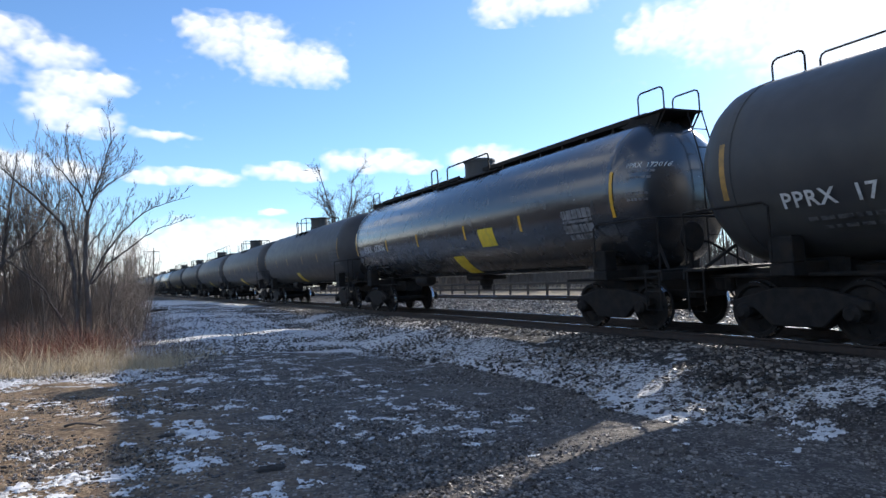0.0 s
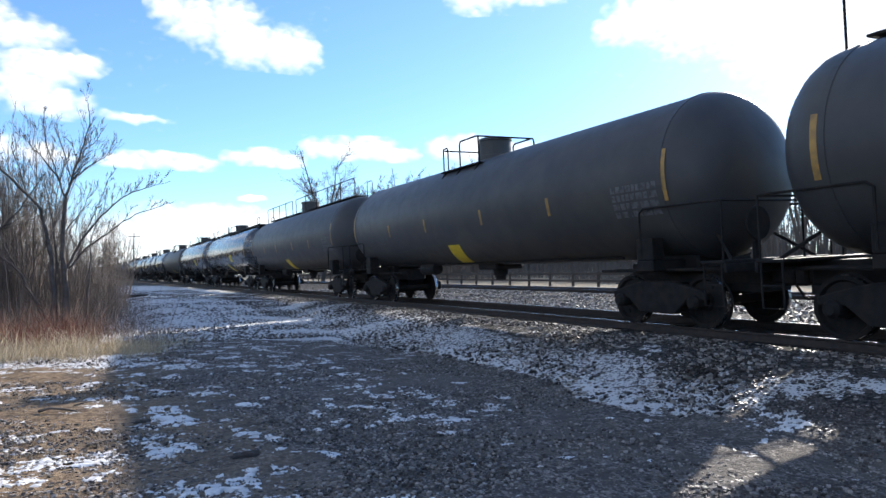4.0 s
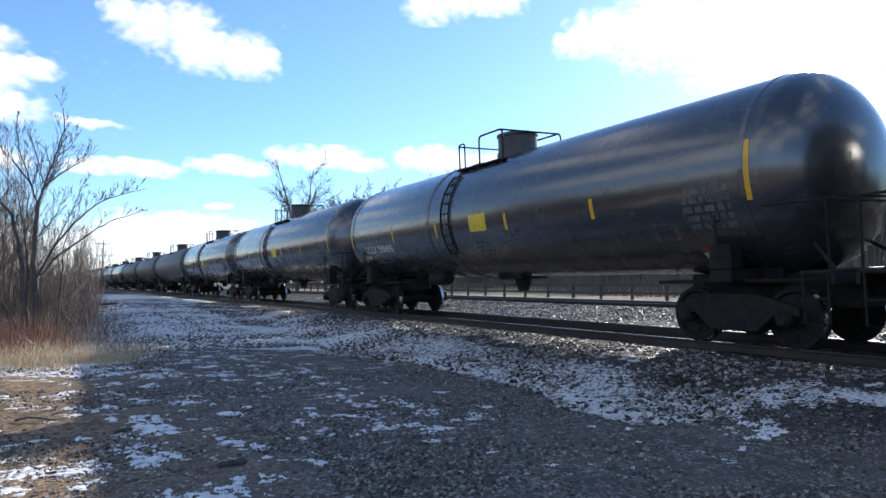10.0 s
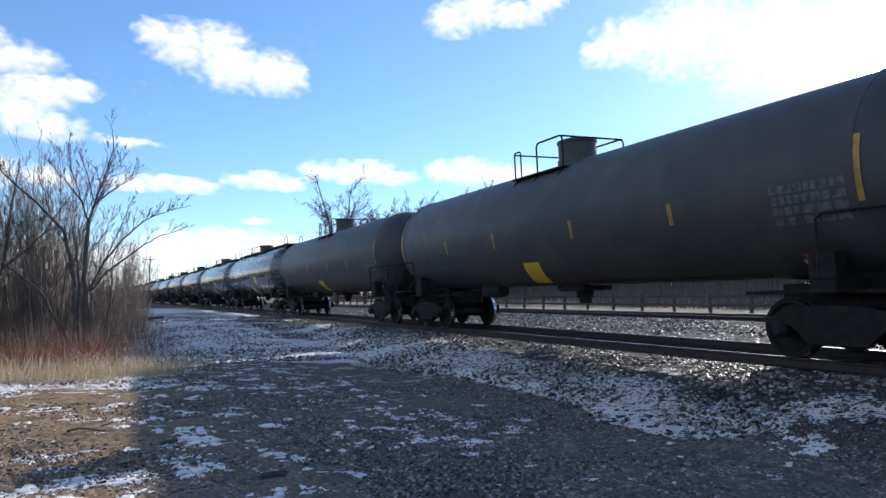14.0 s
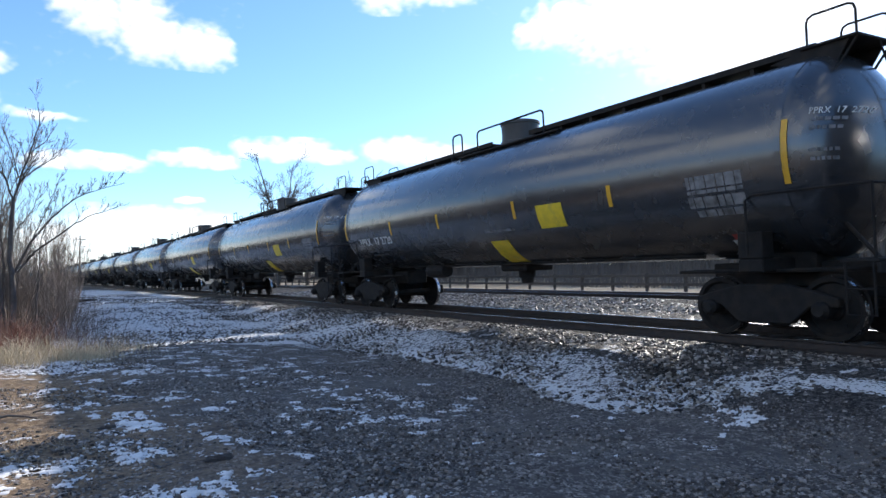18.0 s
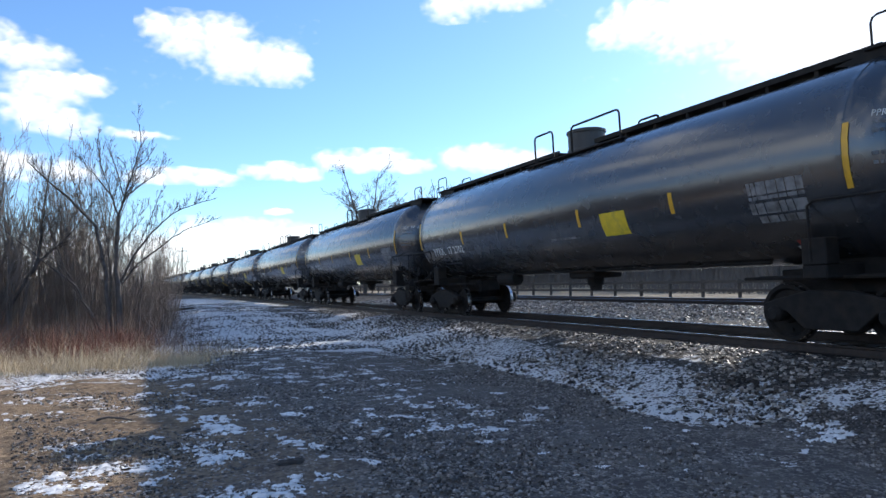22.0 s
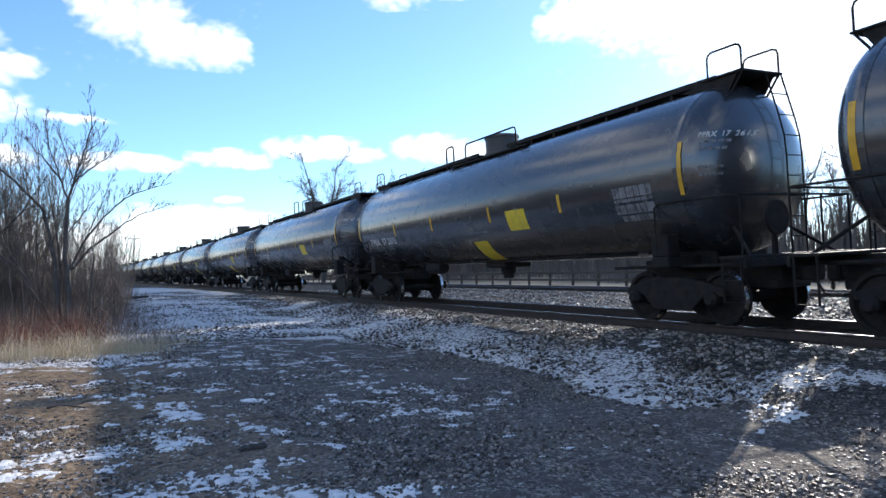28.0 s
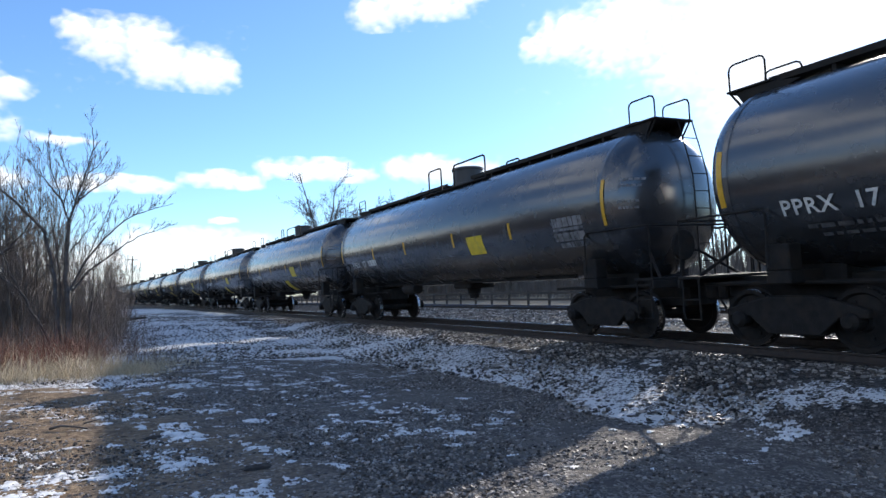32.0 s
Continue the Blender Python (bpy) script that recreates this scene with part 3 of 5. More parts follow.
def build_car(kind):
    """kind: walkway (boards along the whole top, platforms at the ends), plain (a railed platform at the middle alone),
    fenced (a handrail along the top) or banded (jacket bands and a smaller dome)."""
    label = {
        "walkway": "glossy black tank car with a walkway along its top",
        "plain": "dull black tank car with a railed platform at its dome",
        "fenced": "dull black tank car with a long handrail along its top",
        "banded": "black jacketed tank car with a banded middle",
    }[kind]
    paint = M["black"] if kind in ("walkway", "banded") else M["dull"]
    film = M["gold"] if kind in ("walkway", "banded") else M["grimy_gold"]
    car = tagged(new("tank_car"), label, "tank car", "freight train of tank cars")
    R = SKIN["r"] = TANK_R + (0.06 if kind == "banded" else 0.02 if kind == "fenced" else 0.0)
    part("tank_shell", lathe(bmesh.new(), shell_profile(R, HALF + (0.08 if kind == "banded" else 0.14 if kind == "fenced" else 0.0), HEAD if kind == "walkway" else HEAD + 0.2), 48, "y", (0, 0, AXIS_Z)), paint, car, smooth=True)
    for y in (-HALF + 0.05, HALF - 0.05):
        prof = [(R, y - 0.05), (R + 0.012, y - 0.045), (R + 0.012, y + 0.045), (R, y + 0.05)]
        part("jacket_band", lathe(bmesh.new(), prof, 48, "y", (0, 0, AXIS_Z)), paint, car)
    if kind == "banded":
        for y in (1.3, 2.2):
            prof = [(R, y - 0.08), (R + 0.02, y - 0.07), (R + 0.02, y + 0.07), (R, y + 0.08)]
            part("jacket_band", lathe(bmesh.new(), prof, 48, "y", (0, 0, AXIS_Z)), paint, car)
    top = AXIS_Z + R
    # dome over the manway
    dr, dh = (0.46, 0.52) if kind != "banded" else (0.5, 0.52)
    prof = [(dr * 1.07, -0.15), (dr * 1.07, 0.05), (dr, 0.06), (dr, dh - 0.07), (dr * 1.06, dh - 0.06), (dr * 1.06, dh), (dr * 0.9, dh + 0.03), (0.0, dh + 0.04)]
    part("manway_dome", lathe(bmesh.new(), prof, 28, "z", (0, 0, top)), M["dull"], car)
    # platforms and rails beside the dome
    rail_top = top + (0.62 if kind == "walkway" else 0.5)
    if kind == "walkway":
        for sx in (-1, 1):
            x0, x1 = sorted((sx * 0.42, sx * 0.72))
            part("platform", box(bmesh.new(), x0, -2.2, top - 0.12, x1, 1.8, top - 0.08, 0.008), M["under"], car)
            for y0, y1 in ((0.5, 1.35), (-2.1, -0.3)) if sx < 0 else ((-1.85, -1.15),):
                part("handrail", railing(bmesh.new(), y0, y1, sx * 0.66, top - 0.08, rail_top - (0.08 if y0 < 0 else 0.0), 2, 0.026), M["under"], car)
    elif kind != "fenced":
        for sx in (-1, 1):
            x0, x1 = sorted((sx * 0.55, sx * 0.98))
            part("platform", box(bmesh.new(), x0, -0.72, top - 0.26, x1, 1.48, top - 0.22, 0.008), M["under"], car)
            bm = bmesh.new()
            tube(bm, [(sx * 0.9, 1.42, top - 0.22), (sx * 0.9, 1.42, rail_top - 0.09), (sx * 0.9, 1.37, rail_top - 0.05), (sx * 0.9, 1.2, rail_top - 0.05), (sx * 0.9, 1.14, rail_top - 0.09), (sx * 0.9, 1.14, top - 0.22)], 0.022, 6)
            part("handrail", bm, M["under"], car)
            part("handrail", railing(bmesh.new(), -0.62, 0.43, sx * 0.9, top - 0.22, rail_top, 2, 0.024), M["under"], car)
            for y in (-0.6, 0.4, 1.3):
                part("bracket", tube(bmesh.new(), [(sx * 0.9, y, top - 0.24), (sx * 1.05, y, top - 0.45)], 0.025, 6), M["under"], car)
        part("handrail", tube(bmesh.new(), [(-0.9, -0.57, rail_top - 0.01), (0.9, -0.57, rail_top - 0.01)], 0.022, 6), M["under"], car)
        part("handrail", tube(bmesh.new(), [(-0.9, 1.4, rail_top - 0.1), (0.9, 1.4, rail_top - 0.1)], 0.02, 6), M["under"], car)
    if kind == "walkway":
        for sy in (-1, 1):
            y0, y1 = sorted((sy * 0.75, sy * 7.55))
            bm = box(bmesh.new(), -0.34, y0, top + 0.07, 0.34, y1, top + 0.12)
            for x in (-0.34, 0.3):
                box(bm, x, y0, top + 0.117, x + 0.04, y1, top + 0.17)
            part("walkway", bm, M["under"], car)
            for i in range(8):
                y = sy * (0.9 + i * 0.93)
                part("walkway_support", box(bmesh.new(), -0.3, y - 0.035, top - 0.06, 0.3, y + 0.035, top + 0.07), M["under"], car)
            y0, y1 = sorted((sy * 7.4, sy * 8.24))
            part("end_platform", box(bmesh.new(), -0.52, y0, top + 0.06, 0.52, y1, top + 0.1, 0.01), M["under"], car)
            for x in (-0.46, 0.46):
                part("gusset", gusset(x, sy, top), M["under"], car)
                part("bracket", tube(bmesh.new(), [(x, sy * 8.2, top + 0.06), (x, sy * 7.92, top - 0.3)], 0.02, 6), M["under"], car)
            for x in (-0.47, 0.47):
                a, c = sorted((sy * 7.5, sy * 8.2))
                part("handrail", railing(bmesh.new(), a, c, x, top + 0.1, top + 0.54, 2, 0.018), M["under"], car)
            bm = bmesh.new()
            rungs = [(8.2, top + 0.08), (8.3, top - 0.3), (8.4, top - 0.68), (8.48, top - 1.04), (8.5, top - 1.38), (8.5, top - 1.72), (8.5, top - 2.06), (8.5, top - 2.4), (8.5, top - 2.74)]
            for x in (0.12, 0.52):
                tube(bm, [(x, sy * y, z) for y, z in rungs] + [(x, sy * 8.5, 1.16)], 0.015, 6)
            for y, z in rungs[1:]:
                tube(bm, [(0.12, sy * y, z), (0.52, sy * y, z)], 0.01, 6)
            part("ladder", bm, M["under"], car)
    if kind == "fenced":
        for y0, y1, posts in ((-7.85, 1.3, 6), (2.0, 7.85, 5)):
            part("handrail", railing(bmesh.new(), y0, y1, -0.42, top - 0.1, top + 0.78, posts, 0.02), M["under"], car)
        for y0, y1 in ((-7.7, -7.1), (1.1, 2.0)):
            part("handrail", railing(bmesh.new(), y0, y1, 0.42, top - 0.1, top + 0.7, 2, 0.02), M["under"], car)
        for y0, y1 in ((-7.6, -0.6), (0.6, 7.6)):
            part("walkway", box(bmesh.new(), -0.36, y0, top + 0.03, 0.2, y1, top + 0.07), M["under"], car)
    if kind == "banded":
        bm = bmesh.new()
        lad = [(-TANK_R * math.cos(q) * 1.06, AXIS_Z + TANK_R * math.sin(q) * 1.06) for q in (radians(a) for a in range(-35, 52, 10))]
        for dy in (0.98, 1.38):
            tube(bm, [(x, dy, z) for x, z in lad], 0.022, 6)
        for x, z in lad:
            tube(bm, [(x, 0.98, z), (x, 1.38, z)], 0.014, 6)
        part("ladder", bm, M["under"], car)
    # underframe at both ends
    for sy in (-1, 1):
        bm = bmesh.new()
        y0, y1 = sorted((sy * 5.6, sy * 8.62))
        box(bm, -0.34, y0, 0.74, 0.34, y1, 1.12, 0.02)
        box(bm, -0.5, *sorted((sy * 6.45, sy * 7.45))[:1], 0.95, 0.5, sorted((sy * 6.45, sy * 7.45))[1], 1.62, 0.05)
        part("sill", bm, M["under"], car)
        bm = bmesh.new()
        a, c = sorted((sy * 6.75, sy * 7.15))
        box(bm, -1.3, a, 1.0, 1.3, c, 1.2, 0.02)
        for sx in (-1, 1):
            box(bm, *sorted((sx * 1.0, sx * 1.3))[:1], a, 1.2, sorted((sx * 1.0, sx * 1.3))[1], c, 1.6, 0.02)
        part("bolster", bm, M["under"], car)
        bm = bmesh.new()
        a, c = sorted((sy * 8.3, sy * 8.78))
        box(bm, -1.4, a, 1.12, 1.4, c, 1.17, 0.01)
        box(bm, -1.4, *sorted((sy * 8.74, sy * 8.8))[:1], 0.98, 1.4, sorted((sy * 8.74, sy * 8.8))[1], 1.12, 0.01)
        part("end_sill", bm, M["under"], car)
        # brake pipes, braces and the draft gear's carrier hang under the end
        part("draft_carrier", box(bmesh.new(), -0.42, *sorted((sy * 7.9, sy * 8.6))[:1], 0.6, 0.42, sorted((sy * 7.9, sy * 8.6))[1], 0.76, 0.02), M["under"], car)
        for x in (-0.95, -0.6, 0.55, 0.9):
            part("brake_pipe", tube(bmesh.new(), [(x, sy * 5.4, 1.0), (x, sy * 8.6, 1.02)], 0.03, 6), M["under"], car)
        for x in (-1.1, 1.1):
            part("brace", tube(bmesh.new(), [(x, sy * 8.7, 1.1), (x * 0.55, sy * 7.9, 1.75)], 0.03, 6), M["under"], car)
        if sy < 0 and kind != "banded":
            bm = lathe(bmesh.new(), [(0.0, -0.03), (0.27, -0.03), (0.29, 0.0), (0.27, 0.03), (0.0, 0.03)], 20, "y", (-0.55, -8.74, 1.75))
            tube(bm, [(-0.55, -8.68, 1.15), (-0.55, -8.68, 1.75)], 0.05, 6)
            part("hand_brake", bm, M["under"], car)
        bm = bmesh.new()
        hr = [(-1.42, sy * 7.0, 1.25), (-1.42, sy * 7.0, 2.05), (-1.42, sy * 7.1, 2.12), (-1.42, sy * 8.5, 2.12), (-1.36, sy * 8.72, 2.12), (1.36, sy * 8.72, 2.12), (1.42, sy * 8.5, 2.12), (1.42, sy * 7.1, 2.12), (1.42, sy * 7.0, 2.05), (1.42, sy * 7.0, 1.25)]
        tube(bm, hr, 0.02, 6)
        for x in (-1.36, 0.62, 1.36):
            tube(bm, [(x, sy * 8.72, 1.15), (x, sy * 8.72, 2.12)], 0.018, 6)
        part("end_handrail", bm, M["under"], car)
        for sx in (-1, 1):
            bm = bmesh.new()
            tube(bm, [(sx * 1.38, sy * 8.35, 1.15), (sx * 1.38, sy * 8.35, 0.45), (sx * 1.38, sy * 8.7, 0.45), (sx * 1.38, sy * 8.7, 1.15)], 0.02, 6)
            tube(bm, [(sx * 1.38, sy * 8.35, 0.78), (sx * 1.38, sy * 8.7, 0.78)], 0.016, 6)
            part("step", bm, M["under"], car)
        bm = box(bmesh.new(), -0.1, *sorted((sy * 8.4, sy * 8.95))[:1], 0.76, 0.1, sorted((sy * 8.4, sy * 8.95))[1], 0.98, 0.02)
        box(bm, -0.17, *sorted((sy * 8.83, sy * 9.04))[:1], 0.71, 0.17, sorted((sy * 8.83, sy * 9.04))[1], 1.02, 0.04)
        part("coupler", bm, M["under"], car)
        bm = tube(bmesh.new(), [(0.3, sy * 8.6, 0.85), (0.32, sy * 8.75, 0.7), (0.3, sy * 8.9, 0.5), (0.22, sy * 9.03, 0.47)], 0.022, 6)
        part("air_hose", bm, M["under"], car)
        build_truck(car, sy * TRUCK_Y)
    # outlet valve, heater pipes, brake gear
    bm = lathe(bmesh.new(), [(0.0, -0.42), (0.14, -0.42), (0.16, -0.3), (0.2, -0.28), (0.22, 0.05)], 16, "z", (0, 0, AXIS_Z - TANK_R))
    box(bm, -0.45, -0.5, AXIS_Z - TANK_R - 0.12, 0.45, 0.5, AXIS_Z - TANK_R + 0.12, 0.05)
    part("outlet_valve", bm, M["under"], car)
    bm = tube(bmesh.new(), [(-0.55, -5.6, 1.25), (-0.55, 5.6, 1.25)], 0.03, 6)
    part("brake_pipe", bm, M["under"], car)
    bm = lathe(bmesh.new(), [(0.0, -0.5), (0.18, -0.47), (0.2, -0.3), (0.2, 0.3), (0.18, 0.47), (0.0, 0.5)], 16, "y", (-0.5, 3.4, 1.12))
    part("air_reservoir", bm, M["under"], car)
    # films and stencils on the side
    for y in (-7.68, -4.35, -1.5, 1.75, 4.45, 7.7):
        long = abs(y) > 7
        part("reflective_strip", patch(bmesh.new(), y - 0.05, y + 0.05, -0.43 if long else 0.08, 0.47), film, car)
    if kind == "walkway":
        part("yellow_panel", patch(bmesh.new(), -3.05, -2.25, 0.25, 0.75), M["yellow"], car)
        stencil("data_block", bars([(-7.0, -6.0, 0.17, 0.45), (-7.0, -6.0, 0.5, 0.68), (-6.9, -6.1, 0.72, 0.84)], 0.02), M["pale"], car)
        stencil("data_block", bars([(1.5, 2.4, 0.75 + 0.1 * i, 0.8 + 0.1 * i) for i in range(2)] + [(1.6, 2.5, 1.1 + 0.1 * i, 1.15 + 0.1 * i) for i in range(4)]), M["grey"], car)
        stencil("end_data", end_bars(), M["pale"], car)
    if kind == "banded":
        part("yellow_panel", patch(bmesh.new(), -0.7, 0.05, 0.0, 0.42), M["yellow"], car)
        stencil("data_block", bars([(-0.7, 0.0, 0.55 + 0.12 * i, 0.62 + 0.12 * i) for i in range(5)] + [(-1.9, -1.2, 0.5 + 0.12 * i, 0.56 + 0.12 * i) for i in range(3)]), M["grey"], car)
        stencil("data_block", bars([(-7.35, -6.45, 0.17 + 0.15 * i, 0.27 + 0.15 * i) for i in range(5)] + [(-6.2, -5.7, 0.7, 0.74), (-6.2, -5.7, 1.0, 1.04), (-6.2, -6.14, 0.74, 1.0), (-5.76, -5.7, 0.74, 1.0)]), M["grey"], car)
    if kind in ("walkway", "plain", "fenced"):
        y, skew = (-0.15, 0.1) if kind == "walkway" else (0.92, 0.4)
        part("yellow_stripe", patch(bmesh.new(), y - 0.78, y - 0.1, 0.95, 1.95, skew, 8), M["yellow"], car)
        if kind == "walkway":
            stencil("data_block", bars([(-1.35, -0.2, 0.66, 0.72)], 0.03), M["pale"], car)
    if kind in ("plain", "fenced"):
        stencil("data_block", bars([(-7.5, -6.35, 0.1 + 0.16 * i, 0.22 + 0.16 * i) for i in range(4)], 0.03), M["grey"], car)
    part("placard", patch(bmesh.new(), -6.68, -6.42, 1.36, 1.58), M["white"], car)
    part("placard_mark", patch(bmesh.new(), -6.62, -6.48, 1.22, 1.35), M["red"], car, "faded red mark over the placard")
    return car


def stencil(name, bm, material, parent):
    return tagged(part(name, bm, material, parent), kind="stuff")


def bars(spans, gap=0.05):
    """Rows of stencil writing too small to read, as broken bars."""
    rng = random.Random(len(spans))
    bm = bmesh.new()
    for y0, y1, d0, d1 in spans:
        y = y0
        while y < y1 - 0.02:
            w = min(rng.uniform(0.06, 0.24), y1 - y)
            patch(bm, y, y + w, d0, d1, n=1)
            y += w + gap
    return bm


def end_bars():
    """Rows of small writing on the rounded near end."""
    bm = bmesh.new()
    rng = random.Random(5)
    for i, z in enumerate((3.04, 2.92, 2.62, 2.5)):
        a = 26.0
        while a < 50 - 5 * (i > 1):
            w = rng.uniform(2, 5)
            quad = []
            for dz in (0.0, 0.05):
                for b in (a, a + w):
                    ph = radians(b)
                    r = (TANK_R + 0.006) * math.cos(ph)
                    q = math.asin(max(-1, min(1, (z + dz - AXIS_Z) / r)))
                    quad.append(bm.verts.new((-r * math.cos(q), -(HALF + (HEAD + 0.006) * math.sin(ph)), z + dz)))
            bm.faces.new((quad[0], quad[1], quad[3], quad[2]))
            a += w + 1.2
    bmesh.ops.recalc_face_normals(bm, faces=bm.faces[:])
    return bm


def glyphs(words, size):
    """Flat outlines of words in the built-in font, by word."""
    made = []
    for word in words:
        cu = bpy.data.curves.new("lettering", "FONT")
        cu.body, cu.size, cu.resolution_u = word, size, 2
        cu.space_character, cu.offset = 1.08, 0.006
        made.append((word, new("lettering", cu)))
    graph = bpy.context.evaluated_depsgraph_get()
    out = {word: bpy.data.meshes.new_from_object(ob.evaluated_get(graph)) for word, ob in made}
    for _, ob in made:
        bpy.data.objects.remove(ob)
    return out


def lettering(text, y, drop, size, parent, material):
    """Painted words that follow the curve of the shell, each a part; y: where they begin, reading towards the near end."""
    for word in text.split(" "):
        if not word:
            y -= size * 0.3
            continue
        bm = bmesh.new()
        bm.from_mesh(GLYPHS[word])
        wide = max(v.co.x for v in bm.verts)
        for v in bm.verts:
            v.co = Vector(on_shell(y - v.co.x, drop - v.co.y, 0.006))
        bmesh.ops.recalc_face_normals(bm, faces=bm.faces[:])
        part("lettering", bm, material, parent, "white painted lettering")
        y -= wide + size * 0.35


def end_lettering(text, parent, material):
    """The car's mark again, small, on the rounded near end."""
    a = 24.0
    for word in text.split():
        bm = bmesh.new()
        bm.from_mesh(GLYPHS[word])
        k = 0.38
        wide = max(v.co.x for v in bm.verts) * k
        for v in bm.verts:
            ph = radians(a + math.degrees(v.co.x * k / 1.15))
            z = 3.14 + v.co.y * k
            r = (TANK_R + 0.006) * math.cos(ph)
            q = math.asin(max(-1, min(1, (z - AXIS_Z) / r)))
            v.co = Vector((-r * math.cos(q), -(HALF + (HEAD + 0.008) * math.sin(ph)), z))
        bmesh.ops.recalc_face_normals(bm, faces=bm.faces[:])
        part("lettering", bm, material, parent, "white painted lettering")
        a += math.degrees((wide + 0.07) / 1.15)


PITCH = 18.1
SLACK = ((0, 7.85), (3, 7.7), (5, 7.72), (6, 8.0), (8, 7.75), (9, 7.65), (10, 7.5), (11, 7.2), (13, 7.0), (15, 6.95), (18, 7.1), (20, 7.1), (22, 7.15), (24, 7.0), (25, 7.0), (26, 7.2), (28, 7.75), (32, 8.1))


def coupling(k):
    """Where the k-th coupling stands on the line at the start; the cars differ a little in length."""
    return PITCH * k + 1.2 + float(np.interp(k, [a for a, _ in SLACK], [b for _, b in SLACK]))


MARKS = {
    1: "PPRX  172016", 2: "TILX  360661", 5: "TILX  360637", 7: "PPRX  172112", 8: "PPRX  172267", 9: "TILX  360625",
    10: "TCLX 290455", 11: "TCLX 290495", 12: "TCLX 290492", 13: "TCLX 290435", 14: "TILX  360810", 15: "TILX  360531",
    18: "PPRX  17 2672", 19: "PPRX  17 2720", 20: "PPRX  17 2778", 21: "PPRX  17 2626", 22: "PPRX  17 2556", 23: "PPRX  17 2702",
    24: "PPRX  17 2502", 25: "PPRX  17 2607", 26: "PPRX  17 2541", 28: "PPRX  17 2571", 29: "PPRX  17 2615", 30: "PPRX  17 2539",
    31: "PPRX  17 2722", 32: "PPRX  17 2780",
}
PLAIN, FENCED, BANDED = (2, 3, 5, 9, 14, 15, 16), (0, 4, 6), (10, 11, 12, 13)


def run(t):
    """Metres that the train has gone at t seconds; it slows a little."""
    return 18.6 * t - 0.015 * t * t


def car_pose(s):
    x, y, a = on_track(s)
    return pose(x, y, RAIL_Z + CANT / 2, 0, -math.degrees(math.atan2(CANT, 1.51)), math.degrees(a))


GLYPHS = glyphs(sorted({w for m in MARKS.values() for w in m.split()} | {"PPRX", "17"}), 0.335)
HOOPS = []
for y0, y1, rise in ((-1.68, 0.92, 0.44), (1.63, 2.08, 0.52)):
    me = bpy.data.meshes.new("handrail")
    bm = railing(bmesh.new(), y0, y1, -0.66, AXIS_Z + TANK_R - 0.08, AXIS_Z + TANK_R + rise, 2, 0.024)
    bm.to_mesh(me)
    bm.free()
    me.materials.append(M["under"])
    HOOPS.append(me)
NO_STRIPE = (0, 8, 22, 23, 24, 25, 30, 33)
CARS = []
protos = {}
for k in range(-1, 47):
    kind = "plain" if k in PLAIN else "fenced" if k in FENCED else "banded" if k in BANDED else "walkway"
    centre = (coupling(k - 1) + coupling(k)) / 2
    if kind not in protos:
        protos[kind] = build_car(kind)
    CARS.append((copy_thing(protos[kind], car_pose(centre)), centre, k, kind))
for kind, proto in protos.items():
    for ob in (*proto.children_recursive, proto):
        bpy.data.objects.remove(ob)
for car, _, k, kind in CARS:
    if k in NO_STRIPE:
        for ob in [c for c in car.children if c.name.startswith("yellow_stripe")]:
            bpy.data.objects.remove(ob)
    if kind == "walkway" and k not in NO_STRIPE:
        # these cars have a longer hoop over the dome and a narrow one before it
        for ob in [c for c in car.children if c.name.startswith("handrail") and abs(c.data.vertices[0].co.y) < 3]:
            if ob.data.vertices[0].co.x > 0:
                ob.location.y, ob.location.z = 0.42, -0.1
            else:
                ob.data = HOOPS[ob.data.vertices[0].co.y > 0]
    if k == 0:
        # an older car with low rails in place of the tall fence
        for ob in [c for c in car.children if c.name.startswith(("handrail", "walkway"))]:
            bpy.data.objects.remove(ob)
        top = AXIS_Z + TANK_R + 0.02
        part("handrail", railing(bmesh.new(), 7.02, 7.6, -0.3, top - 0.08, top + 0.32, 2, 0.018), M["under"], car)
        part("handrail", railing(bmesh.new(), -7.2, 7.2, 0.34, top - 0.08, top + 0.36, 9, 0.018), M["under"], car)
    dim = kind in ("plain", "fenced") and k != 0
    ink = M["grey"] if dim else M["white"]
    if k in MARKS:
        SKIN["r"] = TANK_R + (0.06 if kind == "banded" else 0.02)
        if kind == "walkway":
            end_lettering(MARKS[k], car, ink)
        lettering(MARKS[k], 6.75, 0.42 if k == 1 else 0.72, 0.335, car, ink)
    elif k == 0 or (k > 16 and k < 36):
        lettering("PPRX  17", 6.75, 0.72, 0.335, car, ink)
        stencil("data_block", bars([(4.35, 5.1, 0.48, 0.7)]), ink, car)
    else:
        stencil("data_block", bars([(4.5, 6.7, 0.48, 0.7)]), ink, car)
    stencil("data_block", bars([(5.0, 6.45, 0.9, 0.97), (5.2, 6.3, 1.06, 1.12)]), M["grey"], car)
    if not dim:
        frame_bars = [(3.95, 4.2, 0.42, 0.45), (3.95, 4.2, 0.67, 0.7), (3.95, 3.98, 0.45, 0.67), (4.17, 4.2, 0.45, 0.67)]
        bm = bmesh.new()
        for y0, y1, d0, d1 in frame_bars:
            patch(bm, y0, y1, d0, d1, n=1)
        stencil("data_block", bm, M["grey"], car)


